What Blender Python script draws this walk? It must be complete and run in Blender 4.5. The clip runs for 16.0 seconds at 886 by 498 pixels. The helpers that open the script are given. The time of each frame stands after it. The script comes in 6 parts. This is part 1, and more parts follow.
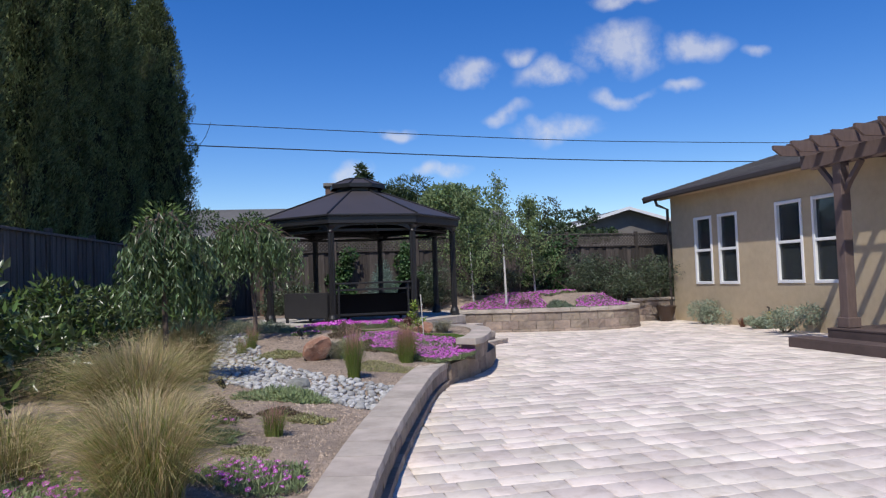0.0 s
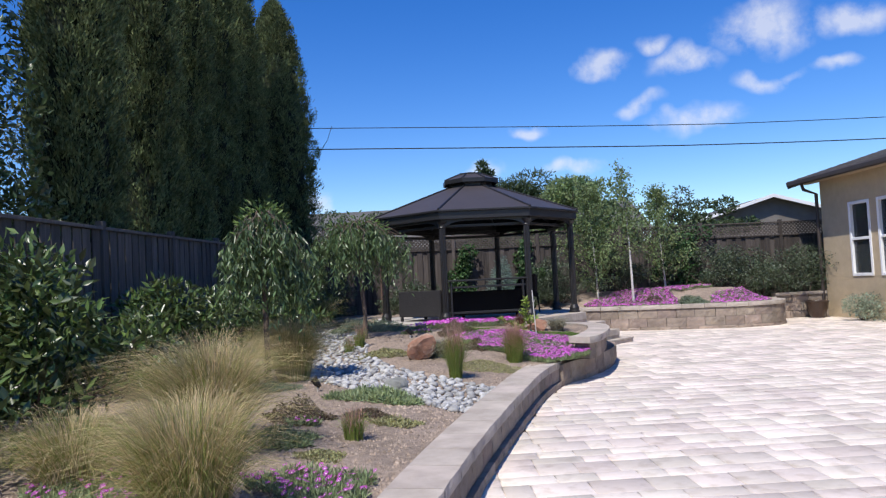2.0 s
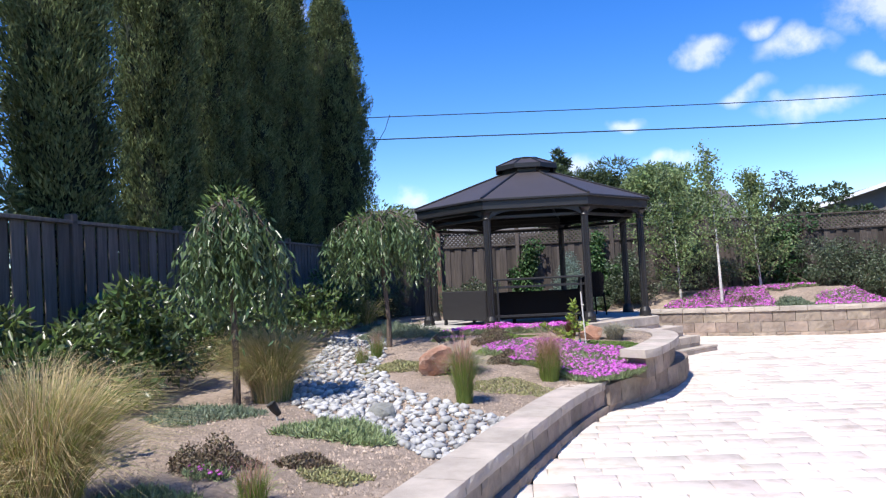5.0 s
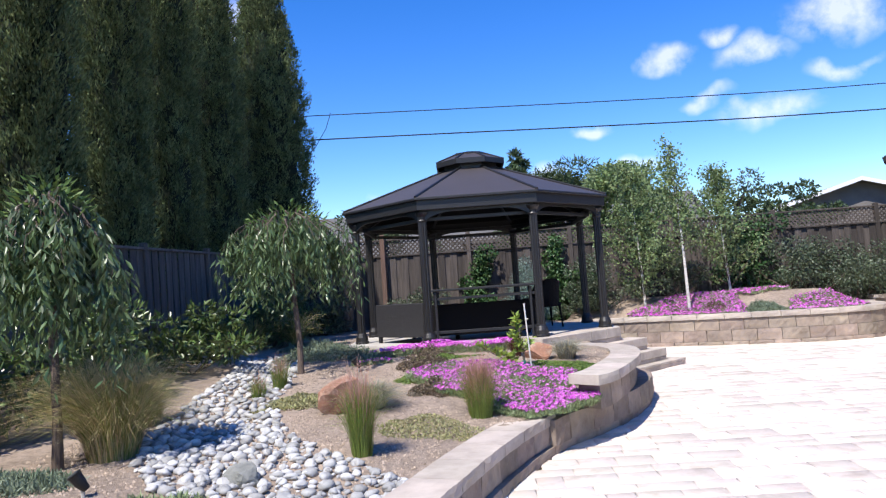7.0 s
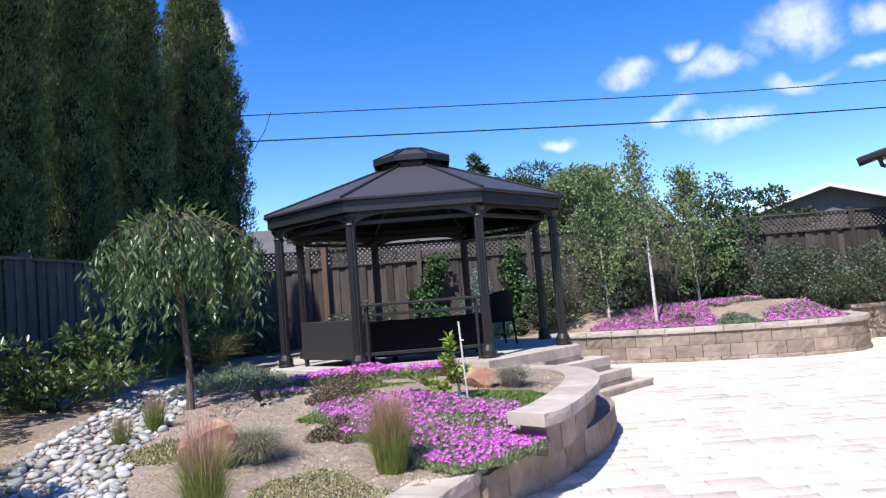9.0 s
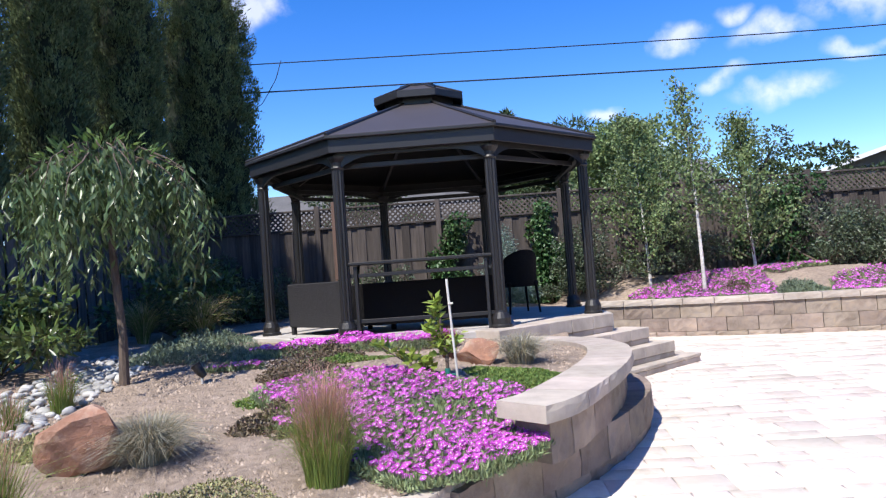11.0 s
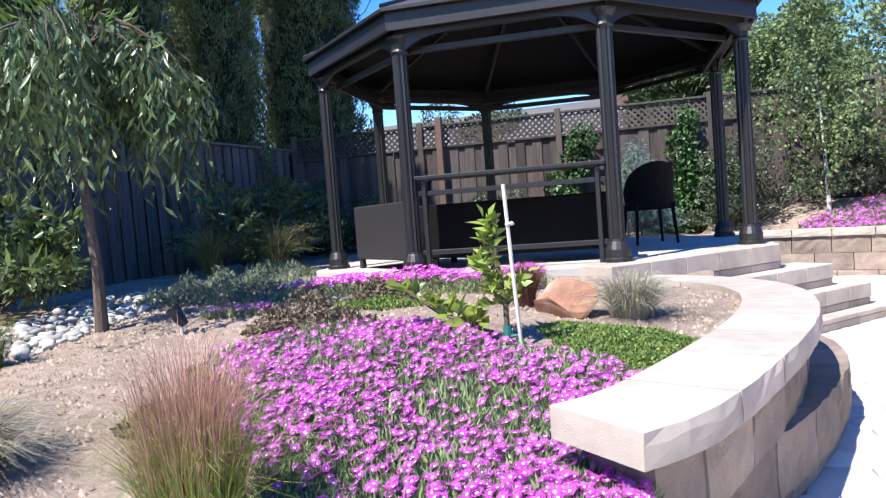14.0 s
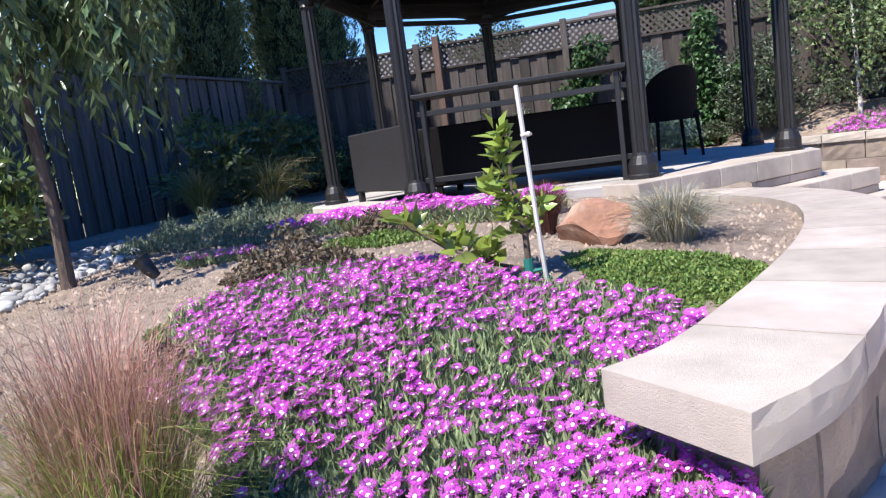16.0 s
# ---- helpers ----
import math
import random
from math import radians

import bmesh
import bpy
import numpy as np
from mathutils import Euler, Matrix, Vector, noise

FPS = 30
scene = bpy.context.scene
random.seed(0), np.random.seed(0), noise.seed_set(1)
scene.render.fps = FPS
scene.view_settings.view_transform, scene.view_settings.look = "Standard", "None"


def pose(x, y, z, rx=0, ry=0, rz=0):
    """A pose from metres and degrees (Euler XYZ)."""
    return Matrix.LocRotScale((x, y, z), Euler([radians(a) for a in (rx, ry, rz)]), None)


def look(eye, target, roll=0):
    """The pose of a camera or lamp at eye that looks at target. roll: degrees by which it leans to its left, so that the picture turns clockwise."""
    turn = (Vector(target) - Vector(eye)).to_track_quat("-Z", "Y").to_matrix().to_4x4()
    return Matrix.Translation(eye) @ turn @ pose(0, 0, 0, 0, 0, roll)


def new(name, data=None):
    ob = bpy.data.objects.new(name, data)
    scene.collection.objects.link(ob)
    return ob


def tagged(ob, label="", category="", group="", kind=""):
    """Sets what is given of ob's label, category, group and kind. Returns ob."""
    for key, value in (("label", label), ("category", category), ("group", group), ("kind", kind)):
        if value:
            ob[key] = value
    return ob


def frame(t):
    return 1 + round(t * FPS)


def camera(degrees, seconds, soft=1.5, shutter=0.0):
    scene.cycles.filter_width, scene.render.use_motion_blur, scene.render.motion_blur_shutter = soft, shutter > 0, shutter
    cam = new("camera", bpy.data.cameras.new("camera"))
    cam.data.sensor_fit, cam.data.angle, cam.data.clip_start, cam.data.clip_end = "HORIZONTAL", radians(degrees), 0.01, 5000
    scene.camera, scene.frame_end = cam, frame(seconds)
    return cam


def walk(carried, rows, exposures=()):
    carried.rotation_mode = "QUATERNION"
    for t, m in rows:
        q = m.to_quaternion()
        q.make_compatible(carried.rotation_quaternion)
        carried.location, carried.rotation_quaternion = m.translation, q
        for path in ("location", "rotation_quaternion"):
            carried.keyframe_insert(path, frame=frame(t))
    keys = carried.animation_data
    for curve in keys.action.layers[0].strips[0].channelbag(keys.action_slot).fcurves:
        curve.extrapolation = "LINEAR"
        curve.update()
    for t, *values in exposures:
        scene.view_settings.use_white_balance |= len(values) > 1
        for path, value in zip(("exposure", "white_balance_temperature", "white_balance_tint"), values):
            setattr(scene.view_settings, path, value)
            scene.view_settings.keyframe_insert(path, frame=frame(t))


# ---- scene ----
cam = camera(64.3, 16.0, soft=1.25)
PATH = [
    (0, (0.135, -0.56, 1.489), (0.433, 1.416, 1.573), -1.9),
    (0.5, (0.224, -0.549, 1.469), (0.445, 1.436, 1.556), -2.6),
    (1, (0.327, -0.452, 1.447), (0.417, 1.544, 1.542), -2.8),
    (1.5, (0.418, -0.279, 1.418), (0.408, 1.719, 1.517), -2.7),
    (2, (0.529, -0.104, 1.429), (0.454, 1.892, 1.525), -2.8),
    (2.5, (0.727, 0.098, 1.456), (0.57, 2.089, 1.56), -3.6),
    (3, (0.858, 0.36, 1.453), (0.585, 2.337, 1.57), -3.2),
    (3.5, (0.914, 0.672, 1.429), (0.558, 2.637, 1.546), -2.3),
    (4, (1.05, 0.922, 1.438), (0.74, 2.895, 1.547), -2.3),
    (6.5, (1.535, 2.735, 1.436), (1.131, 4.692, 1.528), -3.7),
    (7, (1.611, 3.129, 1.447), (1.355, 5.109, 1.565), -4.0),
    (7.5, (1.733, 3.494, 1.449), (1.563, 5.482, 1.586), -4.7),
    (8, (1.808, 3.826, 1.446), (1.617, 5.811, 1.598), -4.7),
    (8.5, (1.841, 4.18, 1.452), (1.675, 6.167, 1.606), -4.5),
    (11, (2.152, 6.028, 1.285), (1.86, 8.005, 1.356), -4.1),
    (11.5, (2.154, 6.391, 1.233), (1.766, 8.351, 1.318), -4.6),
    (12, (2.199, 6.734, 1.214), (1.795, 8.691, 1.304), -5.2),
    (12.5, (2.25, 7.038, 1.206), (1.762, 8.975, 1.305), -5.3),
    (13, (2.228, 7.381, 1.168), (1.67, 9.299, 1.272), -4.7),
    (13.5, (2.214, 7.653, 1.141), (1.6, 9.556, 1.179), -3.9),
    (14, (2.236, 7.892, 1.13), (1.544, 9.767, 1.04), -4.3),
    (14.5, (2.211, 8.046, 1.103), (1.442, 9.883, 0.916), -5.4),
    (15, (2.093, 8.243, 1.061), (1.297, 10.059, 0.804), -6.3),
    (15.5, (2.043, 8.336, 1.066), (1.381, 10.2, 0.768), -6.9),
    (16, (2.057, 8.389, 1.072), (1.333, 10.232, 0.791), -7.6),
]
EXPOSURES = [(0, 0.0), (1.5, 0.2), (2.5, 0.4), (3.5, 0.65), (7, 0.8), (11, 0.8), (12.5, 1.28), (14, 1.28), (16, 1.0)]
walk(cam, [(t, look(eye, target, roll)) for t, eye, target, roll in PATH], EXPOSURES)

# ---- world, sun, exposure ----
SUN_TO = Vector((-0.30, -0.62, 1.0)).normalized()
CLOUDS = [
    (23.4, 17.2, 3.3, 1.65), (28.8, 16.9, 2.35, 1.03), (15.4, 17.4, 1.7, 0.85), (11.1, 16.4, 1.9, 0.85),
    (17.7, 15.6, 2.6, 1.2), (23.3, 13.7, 2.1, 0.7), (28.1, 13.9, 1.8, 0.55), (18.5, 11.6, 3.4, 0.95),
    (14.1, 13.2, 2.0, 0.7), (5.3, 11.6, 1.5, 0.52), (8.5, 8.7, 2.0, 0.75), (1.3, 8.8, 1.65, 0.85),
    (24.2, 20.8, 2.0, 0.75), (33.3, 16.4, 1.2, 0.6), (-22.7, 21.4, 3.3, 1.8), (-12.4, 7.5, 1.65, 0.95),
]


def build_world():
    w = bpy.data.worlds.new("sky")
    scene.world = w
    w.use_nodes = True
    nt = w.node_tree
    N, K = nt.nodes, nt.links
    N.clear()
    out, bg = N.new("ShaderNodeOutputWorld"), N.new("ShaderNodeBackground")
    sky = N.new("ShaderNodeTexSky")
    sky.sky_type, sky.sun_disc = "NISHITA", False
    sky.sun_elevation = math.asin(SUN_TO.z)
    sky.sun_rotation = math.atan2(SUN_TO.x, SUN_TO.y)
    sky.air_density, sky.dust_density, sky.ozone_density = 1.0, 0.1, 4.0
    bg.inputs["Strength"].default_value = SKY_STRENGTH
    co = N.new("ShaderNodeTexCoord")

    def math_node(op, a, b=None, clamp=False):
        n = N.new("ShaderNodeMath")
        n.operation, n.use_clamp = op, clamp
        for i, v in enumerate((a, b)):
            if v is None:
                continue
            if isinstance(v, (int, float)):
                n.inputs[i].default_value = v
            else:
                K.new(v, n.inputs[i])
        return n.outputs[0]

    def dot(v):
        n = N.new("ShaderNodeVectorMath")
        n.operation = "DOT_PRODUCT"
        K.new(warped.outputs[0], n.inputs[0])
        n.inputs[1].default_value = v
        return n.outputs["Value"]

    # clouds: soft lobes in the sky, torn by noise
    nz = N.new("ShaderNodeTexNoise")
    nz.inputs["Scale"].default_value, nz.inputs["Detail"].default_value, nz.inputs["Roughness"].default_value = 26, 6, 0.6
    K.new(co.outputs["Generated"], nz.inputs["Vector"])
    wz = N.new("ShaderNodeTexNoise")
    wz.inputs["Scale"].default_value, wz.inputs["Detail"].default_value = 12, 3
    K.new(co.outputs["Generated"], wz.inputs["Vector"])
    sub = N.new("ShaderNodeVectorMath")
    sub.operation = "SUBTRACT"
    sub.inputs[1].default_value = (0.5, 0.5, 0.5)
    K.new(wz.outputs["Color"], sub.inputs[0])
    scl = N.new("ShaderNodeVectorMath")
    scl.operation = "SCALE"
    scl.inputs["Scale"].default_value = 0.07
    K.new(sub.outputs[0], scl.inputs[0])
    warped = N.new("ShaderNodeVectorMath")
    warped.operation = "ADD"
    K.new(co.outputs["Generated"], warped.inputs[0])
    K.new(scl.outputs[0], warped.inputs[1])
    total = None
    for az, el, a, b in CLOUDS:
        az, el = radians(az), radians(el)
        ahead = Vector((math.sin(az) * math.cos(el), math.cos(az) * math.cos(el), math.sin(el)))
        right = Vector((math.cos(az), -math.sin(az), 0))
        up = right.cross(ahead)
        u = math_node("MULTIPLY", dot(right), 1 / radians(a * 1.25))
        v = math_node("MULTIPLY", dot(up), 1 / radians(b * 1.3))
        d = math_node("ADD", math_node("MULTIPLY", u, u), math_node("MULTIPLY", v, v))
        d = math_node("ADD", d, math_node("MULTIPLY", math_node("LESS_THAN", dot(ahead), 0.0), 100.0))
        m = math_node("SUBTRACT", 1.0, d, clamp=True)
        total = m if total is None else math_node("MAXIMUM", total, m)
    tear = math_node("MULTIPLY", math_node("SUBTRACT", nz.outputs["Fac"], 0.5), 3.2)
    cover = math_node("MULTIPLY", total, math_node("ADD", tear, math_node("MULTIPLY", total, 0.9)), clamp=True)
    mix = N.new("ShaderNodeMix")
    mix.data_type = "RGBA"
    K.new(math_node("MULTIPLY", cover, 0.58), mix.inputs["Factor"])
    rich = N.new("ShaderNodeHueSaturation")
    rich.inputs["Saturation"].default_value, rich.inputs["Value"].default_value = 1.36, 1.36
    rich.inputs["Hue"].default_value = 0.516
    K.new(sky.outputs[0], rich.inputs["Color"])
    K.new(rich.outputs[0], mix.inputs["A"])
    mix.inputs["B"].default_value = (CLOUD_V, CLOUD_V * 1.0, CLOUD_V * 1.04, 1)
    K.new(mix.outputs["Result"], bg.inputs["Color"])
    K.new(bg.outputs[0], out.inputs[0])


SKY_STRENGTH, CLOUD_V = 0.10, 7.6
build_world()
sun = new("sun", bpy.data.lights.new("sun", "SUN"))
sun.data.energy, sun.data.angle, sun.data.color = 4.2, radians(0.53), (1.0, 0.95, 0.88)
sun.matrix_world = look((0, 0, 0), tuple(-SUN_TO))

# ---- helpers of this scene ----
rng = np.random.default_rng(7)


def ss(v, a, b):
    u = np.clip((np.asarray(v, float) - a) / (b - a), 0, 1)
    return u * u * (3 - 2 * u)


def np_mesh(name, V, F, material=None, smooth=False):
    V, F = np.asarray(V, np.float32).reshape(-1, 3), np.asarray(F, np.int32)
    me = bpy.data.meshes.new(name)
    me.vertices.add(len(V))
    me.vertices.foreach_set("co", V.ravel())
    me.loops.add(F.size)
    me.loops.foreach_set("vertex_index", F.ravel())
    me.polygons.add(len(F))
    me.polygons.foreach_set("loop_start", np.arange(0, F.size, F.shape[1], dtype=np.int32))
    me.update(calc_edges=True)
    if smooth:
        me.polygons.foreach_set("use_smooth", np.ones(len(F), bool))
    if material:
        me.materials.append(material)
    return me


def np_part(name, V, F, material, parent=None, label="", smooth=False):
    ob = new(name, np_mesh(name, V, F, material, smooth))
    ob.parent = parent
    return tagged(ob, label)


def part(name, bm, material, parent=None, label="", smooth=False):
    me = bpy.data.meshes.new(name)
    bm.to_mesh(me)
    bm.free()
    me.materials.append(material)
    if smooth:
        me.polygons.foreach_set("use_smooth", np.ones(len(me.polygons), bool))
    ob = new(name, me)
    ob.parent = parent
    return tagged(ob, label)


def thing(name, label, category, place=(0, 0, 0), turn=0.0, group="", kind=""):
    ob = new(name)
    ob.empty_display_size = 0.1
    ob.matrix_world = Matrix.Translation(place) @ Matrix.Rotation(turn, 4, "Z")
    return tagged(ob, label, category, group, kind)


def box(bm, c, s, rz=0.0, bevel=0.0, m=None):
    mat4 = Matrix.Translation(c) @ Matrix.Rotation(rz, 4, "Z") @ Matrix.Diagonal((*s, 1))
    if m is not None:
        mat4 = m @ mat4
    vs = bmesh.ops.create_cube(bm, size=1, matrix=mat4)["verts"]
    if bevel:
        es = list({e for v in vs for e in v.link_edges})
        bmesh.ops.bevel(bm, geom=es, offset=bevel, segments=1, affect="EDGES")
    return bm


def tube(bm, pts, radii, sides=8, cap=True):
    pts = [Vector([float(c) for c in p]) for p in pts]
    if not hasattr(radii, "__len__"):
        radii = [radii] * len(pts)
    rings = []
    for i, p in enumerate(pts):
        d = (pts[min(i + 1, len(pts) - 1)] - pts[max(i - 1, 0)]).normalized()
        a = d.orthogonal().normalized() if i == 0 else (a - d * a.dot(d)).normalized()
        b = d.cross(a)
        rings.append([bm.verts.new(p + float(radii[i]) * (math.cos(k * math.tau / sides) * a + math.sin(k * math.tau / sides) * b)) for k in range(sides)])
    for r0, r1 in zip(rings, rings[1:]):
        for k in range(sides):
            bm.faces.new((r0[k], r0[(k + 1) % sides], r1[(k + 1) % sides], r1[k]))
    if cap:
        bm.faces.new(rings[0][::-1])
        bm.faces.new(rings[-1])
    return bm


def prism(bm, poly, z0, z1):
    lo = [bm.verts.new((x, y, z0)) for x, y in poly]
    hi = [bm.verts.new((x, y, z1)) for x, y in poly]
    n = len(poly)
    bm.faces.new(lo[::-1])
    bm.faces.new(hi)
    for i in range(n):
        bm.faces.new((lo[i], lo[(i + 1) % n], hi[(i + 1) % n], hi[i]))
    return bm


def lathe(bm, profile, sides=16, at=(0, 0, 0)):
    rings = [[bm.verts.new((at[0] + r * math.cos(k * math.tau / sides), at[1] + r * math.sin(k * math.tau / sides), at[2] + z)) for k in range(sides)] for r, z in profile]
    for r0, r1 in zip(rings, rings[1:]):
        for k in range(sides):
            bm.faces.new((r0[k], r0[(k + 1) % sides], r1[(k + 1) % sides], r1[k]))
    bm.faces.new(rings[0][::-1])
    bm.faces.new(rings[-1])
    return bm


def unit(v):
    return v / np.maximum(np.linalg.norm(v, axis=-1, keepdims=True), 1e-9)


def leaf_geo(P, D, L, W, roll=None, fold=0.25):
    """Folded pointed leaves: 6 points and 2 faces each."""
    n = len(P)
    D = unit(D)
    R = rng.normal(size=(n, 3)) if roll is None else roll
    S = unit(np.cross(D, R))
    U = np.cross(S, D)
    L, W = np.broadcast_to(L, n)[:, None], np.broadcast_to(W, n)[:, None]
    V = np.stack([P, P + D * L * 0.45 + S * W * 0.5 + U * W * fold, P + D * L, P + D * L * 0.45 - S * W * 0.5 + U * W * fold], 1)
    F = (np.arange(n)[:, None] * 4)[:, :, None] + np.array([[0, 1, 2], [0, 2, 3]])[None]
    return V.reshape(-1, 3), F.reshape(-1, 3)


def blade_geo(P, out, H, bend, W, steps=4):
    """Bent grass blades: a tapering strip each."""
    n = len(P)
    u = np.linspace(0, 1, steps)
    side = unit(np.cross(out, (0, 0, 1.0)) + rng.normal(scale=0.4, size=(n, 3)))
    H, bend = np.broadcast_to(H, n)[:, None, None], np.broadcast_to(bend, n)[:, None, None]
    spine = P[:, None] + out[:, None] * (u[None, :, None] ** 1.8) * bend + np.array((0, 0, 1.0)) * H * (u - 0.28 * u**3 * 1.0)[None, :, None]
    spine[:, :, 2] -= (bend[..., 0] * 0.35) * u[None] ** 3
    w = np.broadcast_to(W, n)[:, None, None] * (1 - 0.85 * u)[None, :, None]
    V = np.stack([spine - side[:, None] * w / 2, spine + side[:, None] * w / 2], 2).reshape(n, -1, 3)
    q = []
    for k in range(steps - 1):
        q += [[2 * k, 2 * k + 1, 2 * k + 3, 2 * k + 2]]
    F = (np.arange(n) * 2 * steps)[:, None, None] + np.array(q)[None]
    return V.reshape(-1, 3), F.reshape(-1, 4)


def merge_geo(*geos):
    Vs, Fs, o = [], [], 0
    for V, F in geos:
        Vs.append(V)
        Fs.append(F + o)
        o += len(V)
    return np.concatenate(Vs), np.concatenate(Fs)


def resample(pts, step):
    pts = np.array(pts, float)
    # smooth by corner cutting, then even steps
    for _ in range(3):
        q, r = 0.75 * pts[:-1] + 0.25 * pts[1:], 0.25 * pts[:-1] + 0.75 * pts[1:]
        pts = np.concatenate([pts[:1], np.stack([q, r], 1).reshape(-1, 2), pts[-1:]])
    s = np.r_[0, np.cumsum(np.hypot(*np.diff(pts, axis=0).T))]
    n = max(2, round(s[-1] / step) + 1)
    t = np.linspace(0, s[-1], n)
    return np.stack([np.interp(t, s, pts[:, 0]), np.interp(t, s, pts[:, 1])], 1)


def inside(poly, X, Y):
    poly = np.array(poly)
    c = np.zeros(np.shape(X), bool)
    for (x0, y0), (x1, y1) in zip(poly, np.roll(poly, -1, 0)):
        cross = (y0 > Y) != (y1 > Y)
        with np.errstate(divide="ignore", invalid="ignore"):
            c ^= cross & (X < (x1 - x0) * (Y - y0) / (y1 - y0) + x0)
    return c


# ---- materials ----
def mat(name, c1, c2=None, scale=6.0, rough=0.8, bump=0.0, bscale=60.0, metal=0.0, rand="", spread=0.25, hue=0.0, stain=0.25, sscale=0.8, transl=0.0, spec=0.4, stretch=None, c3=None):
    m = bpy.data.materials.new(name)
    m.use_nodes = True
    nt = m.node_tree
    N, K = nt.nodes, nt.links
    b = N["Principled BSDF"]
    b.inputs["Roughness"].default_value, b.inputs["Metallic"].default_value = rough, metal
    b.inputs["Specular IOR Level"].default_value = spec
    geo = N.new("ShaderNodeNewGeometry")
    vec = geo.outputs["Position"]
    if stretch:
        mp = N.new("ShaderNodeMapping")
        mp.inputs["Scale"].default_value = stretch
        K.new(vec, mp.inputs["Vector"])
        vec = mp.outputs[0]

    def noise_fac(sc, det=5, ro=0.6):
        n = N.new("ShaderNodeTexNoise")
        n.inputs["Scale"].default_value, n.inputs["Detail"].default_value, n.inputs["Roughness"].default_value = sc, det, ro
        K.new(vec, n.inputs["Vector"])
        return n.outputs["Fac"]

    ramp = N.new("ShaderNodeValToRGB")
    c2 = c2 or tuple(v * 0.75 for v in c1)
    ramp.color_ramp.elements[0].position, ramp.color_ramp.elements[0].color = 0.3, (*c1, 1)
    ramp.color_ramp.elements[1].position, ramp.color_ramp.elements[1].color = 0.7, (*c2, 1)
    if c3:
        e = ramp.color_ramp.elements.new(0.5)
        e.color = (*c3, 1)
    K.new(noise_fac(scale), ramp.inputs[0])
    col = ramp.outputs[0]
    if stain:
        mr = N.new("ShaderNodeMapRange")
        mr.inputs["From Min"].default_value, mr.inputs["From Max"].default_value = 0.3, 0.7
        mr.inputs["To Min"].default_value, mr.inputs["To Max"].default_value = 1 - stain, 1 + stain * 0.5
        K.new(noise_fac(sscale, 4), mr.inputs["Value"])
        hs = N.new("ShaderNodeHueSaturation")
        K.new(mr.outputs[0], hs.inputs["Value"])
        K.new(col, hs.inputs["Color"])
        col = hs.outputs[0]
    if rand:
        src = geo.outputs["Random Per Island"]
        if rand == "object":
            src = N.new("ShaderNodeObjectInfo").outputs["Random"]
        mr = N.new("ShaderNodeMapRange")
        mr.inputs["To Min"].default_value, mr.inputs["To Max"].default_value = 1 - spread, 1 + spread
        K.new(src, mr.inputs["Value"])
        hs = N.new("ShaderNodeHueSaturation")
        K.new(mr.outputs[0], hs.inputs["Value"])
        if hue:
            wn = N.new("ShaderNodeTexWhiteNoise")
            wn.noise_dimensions = "1D"
            K.new(src, wn.inputs["W"])
            mh = N.new("ShaderNodeMapRange")
            mh.inputs["To Min"].default_value, mh.inputs["To Max"].default_value = 0.5 - hue, 0.5 + hue
            K.new(wn.outputs["Value"], mh.inputs["Value"])
            K.new(mh.outputs[0], hs.inputs["Hue"])
        K.new(col, hs.inputs["Color"])
        col = hs.outputs[0]
    K.new(col, b.inputs["Base Color"])
    if bump:
        bn = N.new("ShaderNodeBump")
        bn.inputs["Strength"].default_value, bn.inputs["Distance"].default_value = min(1, bump), 0.01
        K.new(noise_fac(bscale, 6, 0.65), bn.inputs["Height"])
        K.new(bn.outputs[0], b.inputs["Normal"])
    if transl:
        tr = N.new("ShaderNodeBsdfTranslucent")
        K.new(col, tr.inputs["Color"])
        mx = N.new("ShaderNodeMixShader")
        mx.inputs[0].default_value = transl
        K.new(b.outputs[0], mx.inputs[1])
        K.new(tr.outputs[0], mx.inputs[2])
        K.new(mx.outputs[0], N["Material Output"].inputs["Surface"])
    return m


M_PAVER = mat("paver_concrete", (0.645, 0.56, 0.475), (0.52, 0.44, 0.365), 5, 0.85, 0.35, 90, rand="object", spread=0.2, hue=0.014, stain=0.16, sscale=1.2, c3=(0.69, 0.605, 0.53))
M_PAVER_J = mat("paver_concrete_joined", (0.645, 0.56, 0.475), (0.52, 0.44, 0.365), 5, 0.85, 0.35, 90, rand="island", spread=0.2, hue=0.014, stain=0.16, sscale=1.2, c3=(0.69, 0.605, 0.53))
M_SAND = mat("joint_sand", (0.36, 0.31, 0.25), (0.26, 0.22, 0.18), 30, 0.95, 0.4, 200)
M_BLOCK = mat("split_block", (0.36, 0.28, 0.21), (0.24, 0.185, 0.145), 7, 0.92, 0.9, 70, rand="object", spread=0.2, hue=0.012, stain=0.3, sscale=2.0, c3=(0.31, 0.25, 0.205))
M_CAP = mat("cap_block", (0.52, 0.45, 0.385), (0.385, 0.325, 0.275), 5, 0.9, 0.4, 220, rand="object", spread=0.10, hue=0.008, stain=0.22, sscale=2.0, c3=(0.455, 0.39, 0.33))
M_CONC = mat("floor_concrete", (0.50, 0.47, 0.43), (0.40, 0.37, 0.34), 4, 0.85, 0.3, 150, stain=0.2)
M_SOIL = mat("bed_soil", (0.385, 0.305, 0.24), (0.215, 0.165, 0.125), 22, 0.95, 1.0, 120, stain=0.3, sscale=1.5, c3=(0.315, 0.245, 0.19))
M_EARTH = mat("far_ground", (0.20, 0.17, 0.11), (0.11, 0.11, 0.06), 3, 0.95, 0.5, 20)
